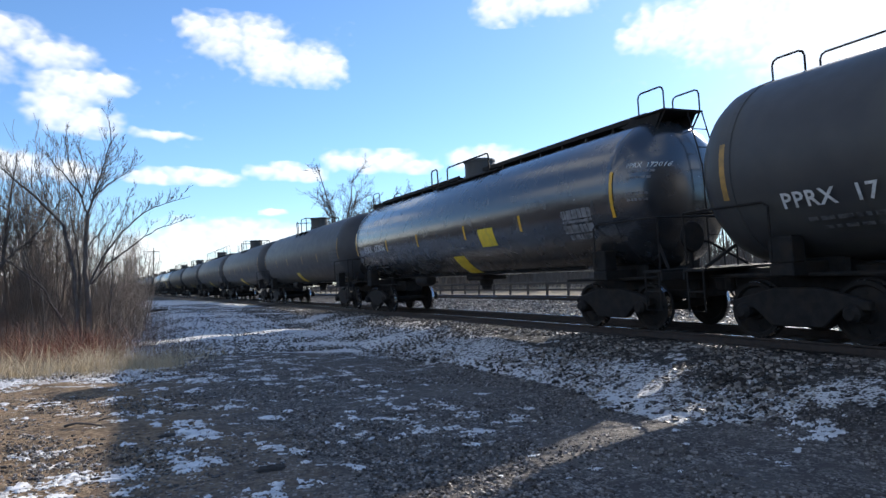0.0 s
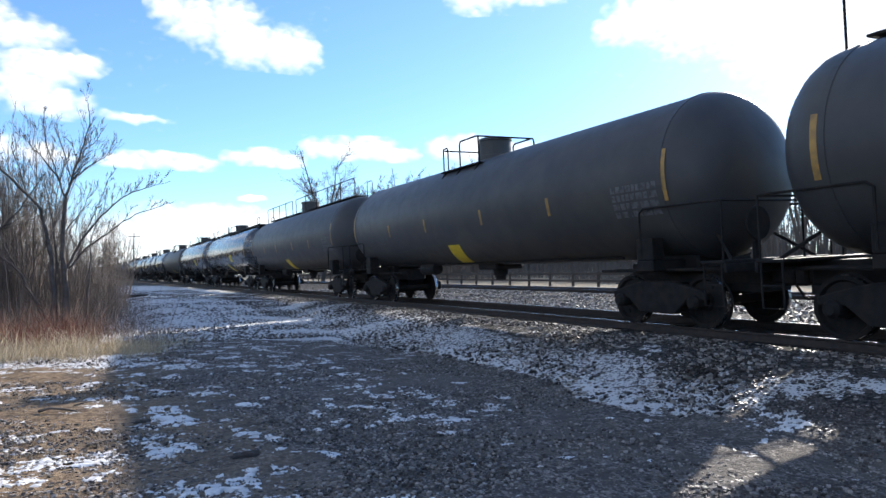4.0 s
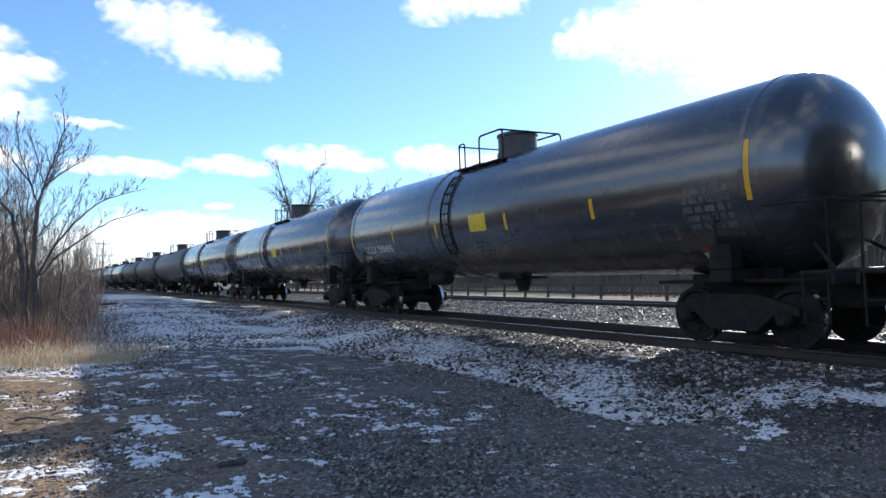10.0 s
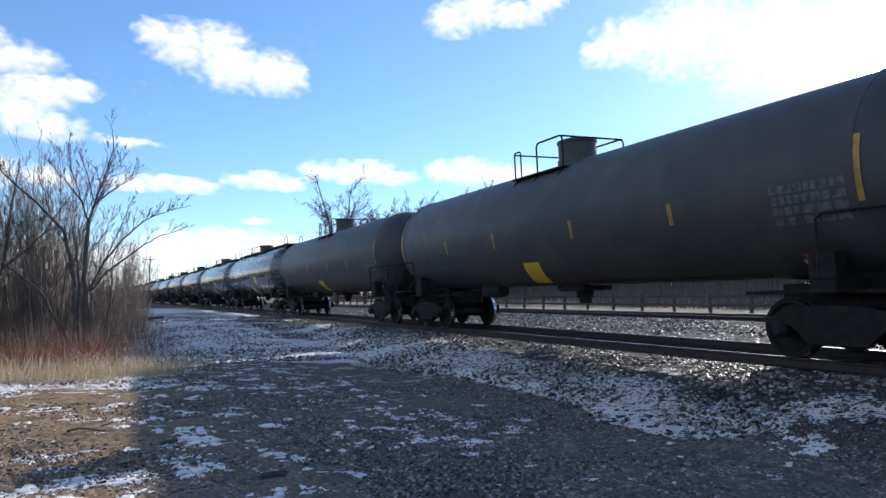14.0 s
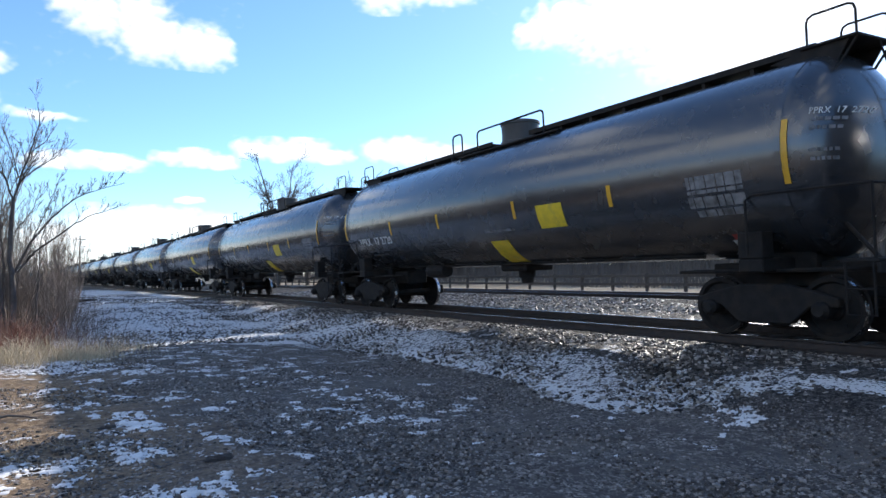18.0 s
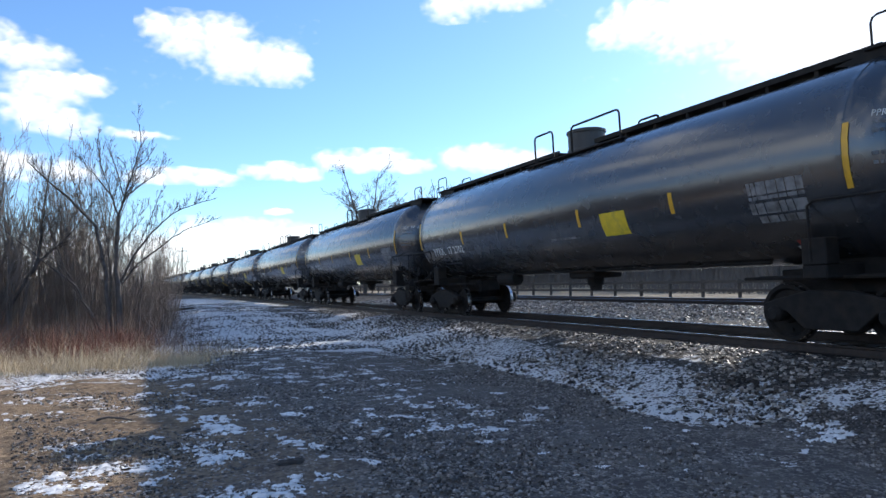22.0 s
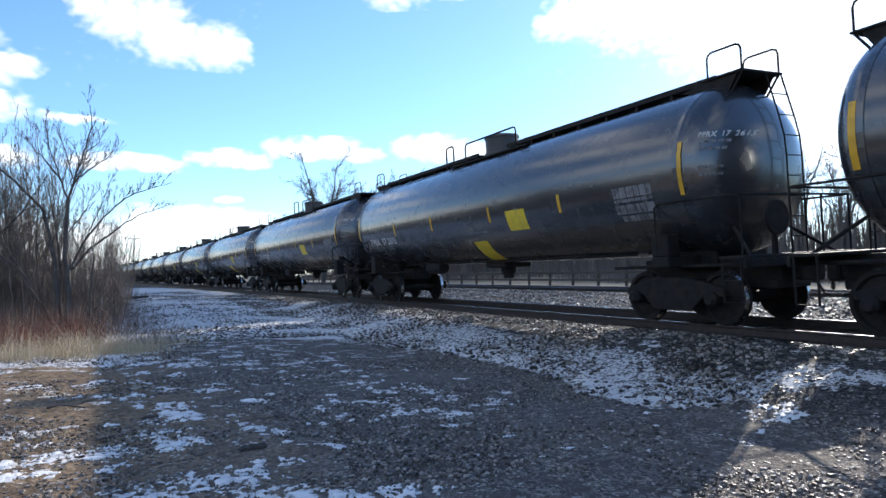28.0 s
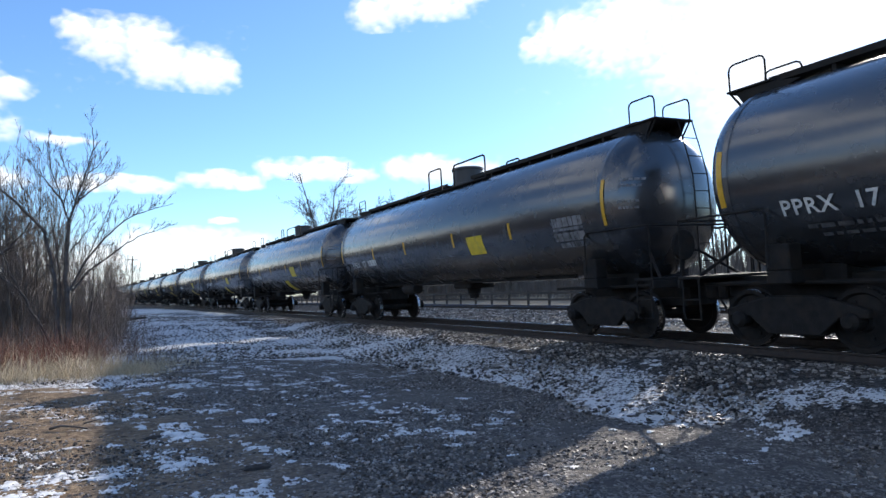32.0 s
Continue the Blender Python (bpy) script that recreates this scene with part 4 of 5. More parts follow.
# ---- trees and brush ----
class Wood:
    """Gathers limbs as thin tapered tubes and writes them out as one mesh."""

    def __init__(self, seed, floor=0.006):
        self.rng, self.verts, self.faces, self.floor = np.random.default_rng(seed), [], [], floor

    def tube(self, pts, r0, r1):
        k = 6 if r0 > 0.05 else 4 if r0 > 0.02 else 3
        n0, prev, last = len(self.verts), None, len(pts) - 1
        for i, c in enumerate(pts):
            way = (pts[min(i + 1, last)] - pts[max(i - 1, 0)]).normalized()
            side = way.orthogonal().normalized() if prev is None else (prev - way * prev.dot(way)).normalized()
            prev, up = side, way.cross(side)
            rad = max(self.floor, r0 + (r1 - r0) * i / last)
            for j in range(k):
                a = 2 * math.pi * j / k
                self.verts.append(tuple(c + rad * (math.cos(a) * side + math.sin(a) * up)))
        for i in range(last):
            for j in range(k):
                a, b = n0 + i * k + j, n0 + i * k + (j + 1) % k
                self.faces.append((a, b, b + k, a + k))

    def limb(self, path, r0, r1, twigs, length, depth, rise=0.26, spread=0.95):
        """A limb through the given points, with side shoots that fork again depth times."""
        rng = self.rng
        ctrl = [Vector(p) for p in path]
        pts = []
        for a, b in zip(ctrl, ctrl[1:]):
            for i in range(4):
                pts.append(a.lerp(b, i / 4) + Vector(rng.normal(0, 0.012 * (b - a).length, 3)))
        pts.append(ctrl[-1])
        self.tube(pts, r0, r1)
        if depth <= 0:
            return
        last = len(pts) - 1
        for _ in range(twigs):
            f = rng.uniform(0.12, 1.0)
            i = min(last - 1, int(f * last))
            way = (pts[i + 1] - pts[i]).normalized()
            out = Vector(rng.normal(0, 1, 3)).cross(way).normalized()
            go = (way + out * spread * rng.uniform(0.5, 1.2) + Vector((0, 0, rise))).normalized()
            le = length * rng.uniform(0.3, 1.2) * (1.25 - 0.6 * f)
            bend = (go + Vector(rng.normal(0, 0.25, 3)) + Vector((0, 0, rise * 0.6))).normalized()
            start = pts[i]
            r = min(0.015, (r0 + (r1 - r0) * f) * 0.36)
            self.limb([start, start + go * le * 0.5, start + go * le * 0.5 + bend * le * 0.5], r, r * 0.35, max(3, int(twigs * 0.36)), le * 0.55, depth - 1, rise, spread)

    def done(self, name, material):
        return from_arrays(name, self.verts, self.faces, material, True)


def holder_at(x, y, label, group="bare trees", name="tree"):
    h = tagged(new(name), label, "tree" if name == "tree" else "shrub", group)
    h.location = (x, y, ground_z(x, y) - 0.08)
    return h


def thicket_tree():
    """The tall tree at the end of the thicket: crossed stems from one stool, and long limbs that reach out over the bank."""
    h = holder_at(-0.8, 22.5, "tall bare tree with several stems and long spreading limbs")
    stems = [
        ([(0, 0, 0), (0, 0, 1.4), (-0.1, 0.05, 2.6), (-0.05, 0.1, 4.0)], 0.1, 0.055, 4, 0.6, 2),
        ([(-0.05, 0.1, 3.97), (0.12, 0.15, 4.6), (0.35, 0.1, 5.4), (0.55, 0.0, 6.2), (0.5, -0.1, 6.8)], 0.045, 0.012, 17, 1.0, 3),
        ([(-0.05, 0.1, 3.97), (-0.27, 0.0, 4.6), (-0.74, -0.1, 5.2), (-1.17, -0.2, 5.7)], 0.036, 0.01, 15, 0.95, 3),
        ([(0.1, 0.1, 4.55), (-0.1, 0.3, 5.3), (-0.3, 0.4, 5.9), (-0.4, 0.5, 6.2)], 0.026, 0.009, 11, 0.8, 3),
        ([(-0.3, 0, 0.1), (-0.35, -0.1, 2.2), (-0.66, -0.2, 3.6), (-1.33, -0.2, 4.4), (-2.0, -0.3, 5.0), (-2.4, -0.3, 5.4)], 0.065, 0.012, 19, 1.05, 3),
        ([(0.04, 0, 1.9), (0.35, -0.1, 2.7), (0.9, -0.2, 3.45), (1.45, -0.3, 4.05), (2.07, -0.3, 4.35), (2.77, -0.3, 4.6)], 0.045, 0.008, 19, 0.8, 3),
        ([(0.08, 0, 1.9), (0.5, 0.2, 2.5), (1.2, 0.3, 3.1), (1.84, 0.3, 3.6), (2.6, 0.2, 3.9)], 0.04, 0.008, 16, 0.75, 3),
        ([(-0.2, 0.1, 0.1), (-0.23, 0.3, 1.9), (-0.35, 0.5, 3.1), (-0.6, 0.6, 4.4)], 0.055, 0.012, 12, 0.9, 3),
        ([(-0.25, -0.1, 0.1), (-0.66, -0.2, 0.9), (-1.2, -0.2, 1.9), (-2.0, -0.3, 2.6), (-3.0, -0.3, 3.5)], 0.05, 0.01, 14, 0.95, 3),
        ([(-0.4, 0.2, 0.1), (-0.9, 0.3, 1.3), (-1.5, 0.3, 2.4), (-1.9, 0.4, 3.6)], 0.045, 0.01, 12, 0.9, 3),
        ([(0.55, 0.1, 0.1), (0.6, 0.3, 1.5), (0.66, 0.5, 2.9), (0.9, 0.6, 3.8)], 0.04, 0.009, 12, 0.8, 3),
        ([(0.08, 0.13, 4.5), (0.5, 0.3, 4.95), (0.95, 0.4, 5.3), (1.25, 0.4, 5.75)], 0.024, 0.007, 13, 0.75, 3),
        ([(0.32, 0.1, 5.3), (0.75, 0.2, 5.8), (1.0, 0.2, 6.3)], 0.018, 0.006, 10, 0.6, 3),
        ([(-0.2, 0.02, 4.45), (-0.5, -0.2, 5.3), (-0.62, -0.3, 6.0), (-0.6, -0.3, 6.45)], 0.024, 0.007, 13, 0.7, 3),
        ([(-1.0, -0.2, 4.0), (-1.2, -0.1, 4.8), (-1.5, 0.1, 5.5)], 0.024, 0.007, 12, 0.75, 3),
        ([(0.3, 0.1, 2.6), (0.75, 0.3, 3.6), (1.0, 0.4, 4.4), (1.15, 0.4, 4.9)], 0.022, 0.006, 13, 0.7, 3),
        ([(0.0, 0.05, 3.0), (0.45, 0.4, 3.8), (0.65, 0.5, 4.6)], 0.02, 0.006, 12, 0.7, 3),
    ]
    for i, (path, r0, r1, twigs, length, depth) in enumerate(stems):
        w = Wood(100 + i, 0.0036)
        w.limb(path, r0, r1, twigs, length, depth, 0.5, 0.8)
        w.done("stem", M["bark"]).parent = h
    return h


def leaning_tree():
    h = holder_at(-4.3, 23.5, "crooked bare tree leaning out of the thicket")
    for i, (path, r0, r1, twigs, length, depth) in enumerate([
        ([(0, 0, 0), (0.25, 0, 0.7), (0.7, 0, 1.6), (1.25, 0, 2.6)], 0.09, 0.06, 3, 0.8, 2),
        ([(1.25, 0, 2.6), (1.3, 0.2, 4.0), (1.5, 0.3, 5.9)], 0.055, 0.012, 16, 1.4, 3),
        ([(1.25, 0, 2.6), (2.0, -0.1, 3.3), (2.9, -0.2, 4.8)], 0.05, 0.012, 16, 1.4, 3),
        ([(0.3, 0, 0.8), (0.0, 0.2, 2.5), (0.25, 0.2, 5.6)], 0.05, 0.012, 16, 1.4, 3),
        ([(0.1, 0, 0.2), (-0.8, 0.3, 2.2), (-1.6, 0.3, 5.2)], 0.06, 0.012, 16, 1.4, 3),
    ]):
        w = Wood(140 + i, 0.004)
        w.limb(path, r0, r1, twigs, length, depth)
        w.done("stem", M["bark"]).parent = h


def shrub(seed, height, stems):
    w = Wood(seed, 0.0042)
    for _ in range(stems):
        a, lean = w.rng.uniform(0, 6.28), w.rng.uniform(0.02, 0.24)
        hgt = height * w.rng.uniform(0.55, 1.05)
        bx, by = 0.5 * w.rng.random() * math.cos(a), 0.5 * w.rng.random() * math.sin(a)
        dx, dy = lean * hgt * math.cos(a), lean * hgt * math.sin(a)
        w.limb([(bx, by, 0), (bx + dx * 0.3 + w.rng.normal(0, 0.1), by + dy * 0.3, hgt * 0.45), (bx + dx, by + dy, hgt)], 0.028, 0.005, 15, hgt * 0.3, 2, 0.5, 0.75)
    return w


thicket_tree()
leaning_tree()
rng = random.Random(7)
shrubs = []
for i in range(3):
    h = holder_at(-2.6 - 2.2 * i, 25.5 + i, "bare brown shrub standing in the thicket", "thicket shrubs", "shrub")
    shrub(200 + i, 5.2, 13).done("crown", M["twig"]).parent = h
    shrubs.append(h)
spots = [(-1.6 - 1.2 * i + rng.uniform(-0.5, 0.5), 24.0 + rng.uniform(0, 5.0)) for i in range(10)] + [(-1.2 - 1.2 * i + rng.uniform(-0.4, 0.4), 23.2 + rng.uniform(0, 2.0)) for i in range(7)] + [(-0.8 - 1.2 * i, 27.5 + rng.uniform(0, 6.0)) for i in range(8)]
spots += [(0.4, 27.0), (0.2, 29.5), (0.9, 31.0), (-0.4, 34.5), (0.7, 34.0), (0.0, 26.0), (0.5, 24.6), (-0.2, 24.2)] + [(-1.5 - 1.3 * i + rng.uniform(-0.5, 0.5), 31.0 + rng.uniform(0, 9.0)) for i in range(12)]
for i, (x, y) in enumerate(spots):
    c = copy_thing(shrubs[i % 3], pose(x, y, ground_z(x, y) - 0.05, 0, 0, rng.uniform(0, 360)))
    f = rng.uniform(0.78, 1.25) * (0.66 if x > -1.2 else 1.0)
    c.scale = (f, f, f)


def blades(name, label, spots, height, width, material, seed, lean=0.35, category="grass"):
    """Many thin upright blades or stalks, joined."""
    r = np.random.default_rng(seed)
    verts, faces = [], []
    for x, y in spots:
        z = ground_z(x, y) - 0.02
        tuft = 0.75 + 1.1 * noise.noise((x * 0.9, y * 0.9, seed)) + 0.35 * noise.noise((x * 3.1, y * 3.1, seed))
        h = min(1.35, max(0.2, tuft)) * height * r.uniform(0.25, 1.0) ** 1.4 * (1.5 if r.random() < 0.08 else 1.15)
        a, le = r.uniform(0, 6.28), r.uniform(0, lean) * h
        w = width * r.uniform(0.6, 1.3)
        b = r.uniform(0, 6.28)
        wx, wy = w * math.cos(b), w * math.sin(b)
        n0 = len(verts)
        verts += [(x - wx, y - wy, z), (x + wx, y + wy, z), (x + wx * 0.6 + le * 0.4 * math.cos(a), y + wy * 0.6 + le * 0.4 * math.sin(a), z + h * 0.6),
                  (x - wx * 0.6 + le * 0.4 * math.cos(a), y - wy * 0.6 + le * 0.4 * math.sin(a), z + h * 0.6), (x + le * math.cos(a), y + le * math.sin(a), z + h)]
        faces += [(n0, n0 + 1, n0 + 2, n0 + 3), (n0 + 3, n0 + 2, n0 + 4)]
    return tagged(from_arrays(name, verts, faces, material), label, category, kind="stuff")


def clumped(seed, count, clumps, x0, x1, y0, y1, spread):
    r = np.random.default_rng(seed)
    cs = [(r.uniform(x0, x1), r.uniform(y0, y1)) for _ in range(clumps)]
    out = []
    for _ in range(count):
        cx, cy = cs[r.integers(len(cs))]
        out.append((cx + r.normal(0, spread), cy + r.normal(0, spread)))
    return out


blades("red_brush", "russet brown weed stalks at the foot of the thicket", clumped(3, 17000, 120, -13, 0.5, 16.4, 22.5, 0.4), 0.9, 0.0045, M["red_brush"], 31, 1.7, "brush")
blades("brown_brush", "dull brown weeds tangled among the stems of the thicket", clumped(13, 12000, 130, -13, 1.2, 20.5, 30.0, 0.5), 1.3, 0.006, M["twig"], 35, 1.2, "brush")
blades("dry_grass", "tall dry straw-coloured grass before the brush", clumped(4, 4600, 52, -3.4, 0.9, 14.9, 16.8, 0.24), 0.56, 0.0055, M["dry_grass"], 32, 1.5)
blades("dry_grass", "thin dry grass scattered before the brush", clumped(14, 2300, 60, -12, 1.9, 15.2, 17.7, 0.3), 0.42, 0.005, M["dry_grass"], 38, 1.5)
blades("dry_grass", "short dry grass along the foot of the bank", clumped(5, 900, 26, 0.6, 2.0, 18.2, 20.5, 0.3), 0.4, 0.005, M["twig"], 33, 0.6)
blades("turf", "short dead brown turf with thin blades", clumped(6, 14000, 500, -8, 0.3, 4.5, 18.0, 0.35), 0.055, 0.004, M["dry_grass"], 34, 0.9)


def far_tree(x, y, height, seed, label, floor=0.02, material="bark"):
    h = holder_at(x, y, label, "trees beyond the tracks")
    w = Wood(seed, floor)
    s = height / 10
    far = material == "far_twig"
    for i in range(4):
        a = i * 1.7 + seed
        dx, dy = math.cos(a) * 1.6 * s, math.sin(a) * 1.6 * s
        w.limb([(0, 0, 0), (dx * 0.25, dy * 0.25, 3.5 * s), (dx * 0.6 + 0.3, dy * 0.5, 6.5 * s), (dx * 1.2, dy * 1.2, (9.9 - i * 0.8) * s)], (0.2 if far else 0.13) * s, 0.02 * s, 14 if far else 24, (3.4 if far else 2.6) * s, 3, 0.22, 1.0)
    w.done("trunk", M[material]).parent = h
    return h


far_tree(25.6, 84.0, 16.6, 41, "bare tree with crooked limbs beyond the tracks", 0.014)
far_tree(30.2, 86.0, 13.0, 47, "lower bare tree beside the crooked one", 0.016)
protos_far = [far_tree(30.0 + 3 * i, 80.0 + 6 * i, 11.5 + i, 51 + i, "slender bare tree in the row beyond the tracks", 0.018, "far_twig") for i in range(3)]
for i in range(46):
    if i < 10:
        x, y = 33 + 1.6 * i + rng.uniform(-1, 1), 84 - 1.3 * i + rng.uniform(-3, 3)
        f = rng.uniform(0.95, 1.2)
    else:
        x, y = 52 + rng.uniform(-4, 10), 78 - (i - 10) * 2.1 + rng.uniform(-2, 2)
        f = rng.uniform(0.55, 0.85)
    c = copy_thing(protos_far[i % 3], pose(x, y, ground_z(x, y) - 0.1, 0, 0, rng.uniform(0, 360)))
    c.scale = (f, f, f)


def far_woods():
    """The line of leafless woods along the horizon, and an added unseen ring behind."""
    w = Wood(77, 0.05)
    for i in range(420):
        if i < 190:
            a, d = radians(w.rng.uniform(-14, 80)), w.rng.uniform(230, 330)
        else:
            # unseen trees behind the camera, added to darken the horizon in the tank shells
            a, d = radians(w.rng.uniform(85, 340)), w.rng.uniform(55, 90)
        x, y = d * math.sin(a), d * math.cos(a)
        hgt = w.rng.uniform(7, 12)
        for _ in range(3):
            dx, dy = w.rng.normal(0, 1.2, 2)
            w.limb([(x, y, 0.3), (x + dx * 0.4, y + dy * 0.4, hgt * 0.5), (x + dx, y + dy, hgt)], 0.16, 0.06, 5, hgt * 0.3, 1, 0.4, 0.8)
    return tagged(w.done("far_woods", M["far_twig"]), "grey leafless woods on the horizon, with unseen ones added behind", "woods", kind="stuff")


far_woods()


def ring_spots(seed, count):
    r = np.random.default_rng(seed)
    out = []
    for _ in range(count):
        a, d = radians(r.uniform(100, 335)), r.uniform(38, 70)
        out.append((d * math.sin(a), d * math.cos(a)))
    for _ in range(count):
        out.append((r.uniform(-58, -20), r.uniform(-60, 330)))
    return out


# unseen brush, added to block the bright low sky from the tanks' reflections
blades("thicket", "unseen dense brown thicket added round the yard for tank reflections", ring_spots(15, 20000), 4.8, 0.13, M["dark_twig"], 39, 0.3, "thicket")


def strip_spots(seed, count, x0, x1, y0, y1):
    r = np.random.default_rng(seed)
    return [(r.uniform(x0, x1), y0 + (y1 - y0) * r.random() ** 1.3) for _ in range(count)]


blades("thicket", "leafless brush following the line into the distance", strip_spots(16, 12000, -17, -3.0, 38, 230), 3.4, 0.035, M["dark_twig"], 40, 0.4, "thicket")
blades("thicket", "grey leafless wood beyond the field", strip_spots(17, 12000, 46, 64, 8, 110), 6.5, 0.06, M["dark_twig"], 43, 0.25, "thicket")


def hedge_spots(seed, count):
    r = np.random.default_rng(seed)
    out = []
    for _ in range(count):
        s0 = r.uniform(-8, 150)
        x, y, _ = on_track(s0, r.uniform(29, 42) + 3 * math.sin(s0 * 0.13))
        out.append((x, y))
    return out


blades("hedge", "tangled grey-brown brush along the far side of the field", hedge_spots(8, 24000), 1.9, 0.03, M["dark_twig"], 36, 0.5, "brush")
blades("field_grass", "dry straw-coloured grass beyond the fence", hedge_spots(9, 3500), 0.6, 0.02, M["dry_grass"], 37, 0.5)


def board_fence():
    """A low post and rail fence beyond the second track."""
    f = tagged(new("fence"), "low weathered post-and-rail fence beyond the tracks", "fence", kind="structure")
    post = box(bmesh.new(), -0.07, -0.07, -0.3, 0.07, 0.07, 0.95, 0.012)
    first = None
    rails = box(bmesh.new(), -0.025, -1.22, -0.07, 0.025, 1.22, 0.07, 0.008)
    rail = None
    for i in range(44):
        s = -2 + i * 2.44
        x, y, a = on_track(s, 17.0)
        z = ground_z(x, y)
        if first is None:
            first = put("post", post, M["post"])
            rail = put("fence_rail", rails, M["post"])
            p, r1 = first, rail
        else:
            p, r1 = new("post", first.data), new("fence_rail", rail.data)
        r2 = new("fence_rail", rail.data)
        for ob, m in ((p, pose(x, y, z, 0, random.uniform(-2, 2), math.degrees(a))), (r1, pose(x - 0.1, y + 1.22, z + 0.82, 0, 0, math.degrees(a))), (r2, pose(x - 0.1, y + 1.22, z + 0.38, 0, 0, math.degrees(a)))):
            ob.parent = f
            ob.matrix_basis = m
    return f


board_fence()


def utility_pole(x, y, height):
    h = tagged(new("utility_pole"), "distant wooden utility pole beside the line", "pole")
    h.location = (x, y, ground_z(x, y) - 0.1)
    part("pole", tube(bmesh.new(), [(0, 0, 0), (0, 0, height)], 0.1, 8, 0.07), M["post"], h)
    part("crossarm", box(bmesh.new(), -0.9, -0.05, height - 0.68, 0.9, 0.05, height - 0.58, 0.01), M["post"], h)


utility_pole(5.0, 122.0, 8.4)
log = put("old_tie", box(bmesh.new(), -1.0, -0.14, 0, 1.0, 0.14, 0.22, 0.02), M["wood"])
log.matrix_basis = pose(1.6, 42.0, ground_z(1.6, 42.0) - 0.02, 0, 0, 25)
tagged(log, "discarded wooden tie lying on the snowy bank", "tie")


def dead_stick(points, r, label):
    st = put("stick", tube(bmesh.new(), [(x, y, ground_z(x, y) + 0.05 * noise.noise((x * 0.6, y * 0.6, 0)) + z) for x, y, z in points], r, 7, r * 0.5), M["bark"], True)
    return tagged(st, label, "stick", "sticks on the yard")


dead_stick([(-0.52, 9.25, 0.02), (-0.4, 9.2, 0.05), (-0.25, 9.1, 0.04), (-0.12, 9.02, 0.02)], 0.017, "short thick dead stick lying on brown turf")
dead_stick([(-0.16, 9.42, 0.02), (0.0, 9.55, 0.04), (0.14, 9.66, 0.02)], 0.009, "thin dead stick beside a scrap of snow")
dead_stick([(3.05, 8.12, 0.02), (3.3, 8.06, 0.05), (3.5, 8.09, 0.04), (3.72, 8.02, 0.02)], 0.01, "crooked dead stick lying on dark gravel")


def earth_clod(x, y, r):
    """A dark lump of earth with a broken surface."""
    bm = bmesh.new()
    bmesh.ops.create_icosphere(bm, subdivisions=3, radius=1.0)
    for v in bm.verts:
        k = 1 + 0.35 * noise.fractal(v.co * 1.7, 0.6, 2.1, 4)
        v.co = Vector((v.co.x * r * k, v.co.y * r * 0.8 * k, max(-0.02, v.co.z * r * 0.35 * k)))
    c = put("clod", bm, M["clod"])
    c.location = (x, y, ground_z(x, y))
    return tagged(c, "dark broken clod of earth on the gravel", "earth clod")


earth_clod(1.28, 6.26, 0.14)
earth_clod(0.54, 8.2, 0.1)

SNOW_VERTS, SNOW_FACES = [], []


def snow_patch(x, y, rx, ry, seed):
    """A thin scrap of old snow with a torn edge and holes where stones stand through."""
    cell = 0.016 if y < 8 else 0.024
    nx, ny = int(2.6 * rx / cell), int(2.6 * ry / cell)
    tall = 0.014 + 0.012 * ((seed * 7) % 5) / 4
    verts, faces, index = SNOW_VERTS, SNOW_FACES, {}
    thick = {}
    for j in range(ny + 1):
        for i in range(nx + 1):
            u, v = (i / nx - 0.5) * 2.6, (j / ny - 0.5) * 2.6
            px, py = x + u * rx, y + v * ry
            f = 0.13 - (u * u + v * v) * 0.42 + 1.15 * noise.fractal((px * 8.0, py * 9.5, seed * 3.1), 0.45, 2.1, 5)
            thick[i, j] = (f, px, py)

    def corner(i, j):
        if (i, j) not in index:
            f, px, py = thick[i, j]
            lump = 0.05 * noise.noise((px * 0.6, py * 0.6, 0)) + 0.02 * noise.noise((px * 2.5, py * 2.5, 3))
            index[i, j] = len(verts)
            verts.append((px + 0.4 * cell * noise.noise((px * 31, py * 31, 1)), py + 0.4 * cell * noise.noise((px * 31, py * 31, 7)), ground_z(px, py) + lump - 0.006 + tall * min(1.0, max(0.0, f) * 2.2) ** 0.6))
        return index[i, j]

    for j in range(ny):
        for i in range(nx):
            q = [(i, j), (i + 1, j), (i + 1, j + 1), (i, j + 1)]
            if sum(thick[c][0] > 0 for c in q) >= 3:
                faces.append([corner(*c) for c in q])


for n, (x, y, r) in enumerate((
    (0.25, 13.83, 0.41), (0.7, 13.54, 0.24), (2.34, 13.83, 0.25), (3.13, 12.1, 0.29), (2.94, 10.48, 0.29), (3.71, 10.7, 0.21), (1.44, 12.74, 0.41), (0.95, 10.28, 0.23),
    (0.34, 9.92, 0.21), (-0.4, 10.35, 0.27), (0.81, 8.59, 0.25), (0.87, 7.98, 0.22), (2.66, 8.2, 0.16), (3.96, 8.68, 0.22), (3.43, 7.95, 0.18), (4.01, 7.83, 0.16),
    (3.64, 6.7, 0.14), (-0.5, 7.5, 0.2), (0.01, 6.72, 0.27), (-0.36, 6.69, 0.17), (1.33, 5.67, 0.17), (0.9, 5.45, 0.24), (0.61, 5.58, 0.17), (0.1, 6.23, 0.14),
    (-0.48, 6.22, 0.18), (5.17, 5.26, 0.07), (0.5, 7.47, 0.17), (-1.02, 14.71, 0.34), (6.4, 4.75, 0.3), (3.61, 5.57, 0.07))):
    snow_patch(x, y, r * 1.05, r * 0.95, n + 1)
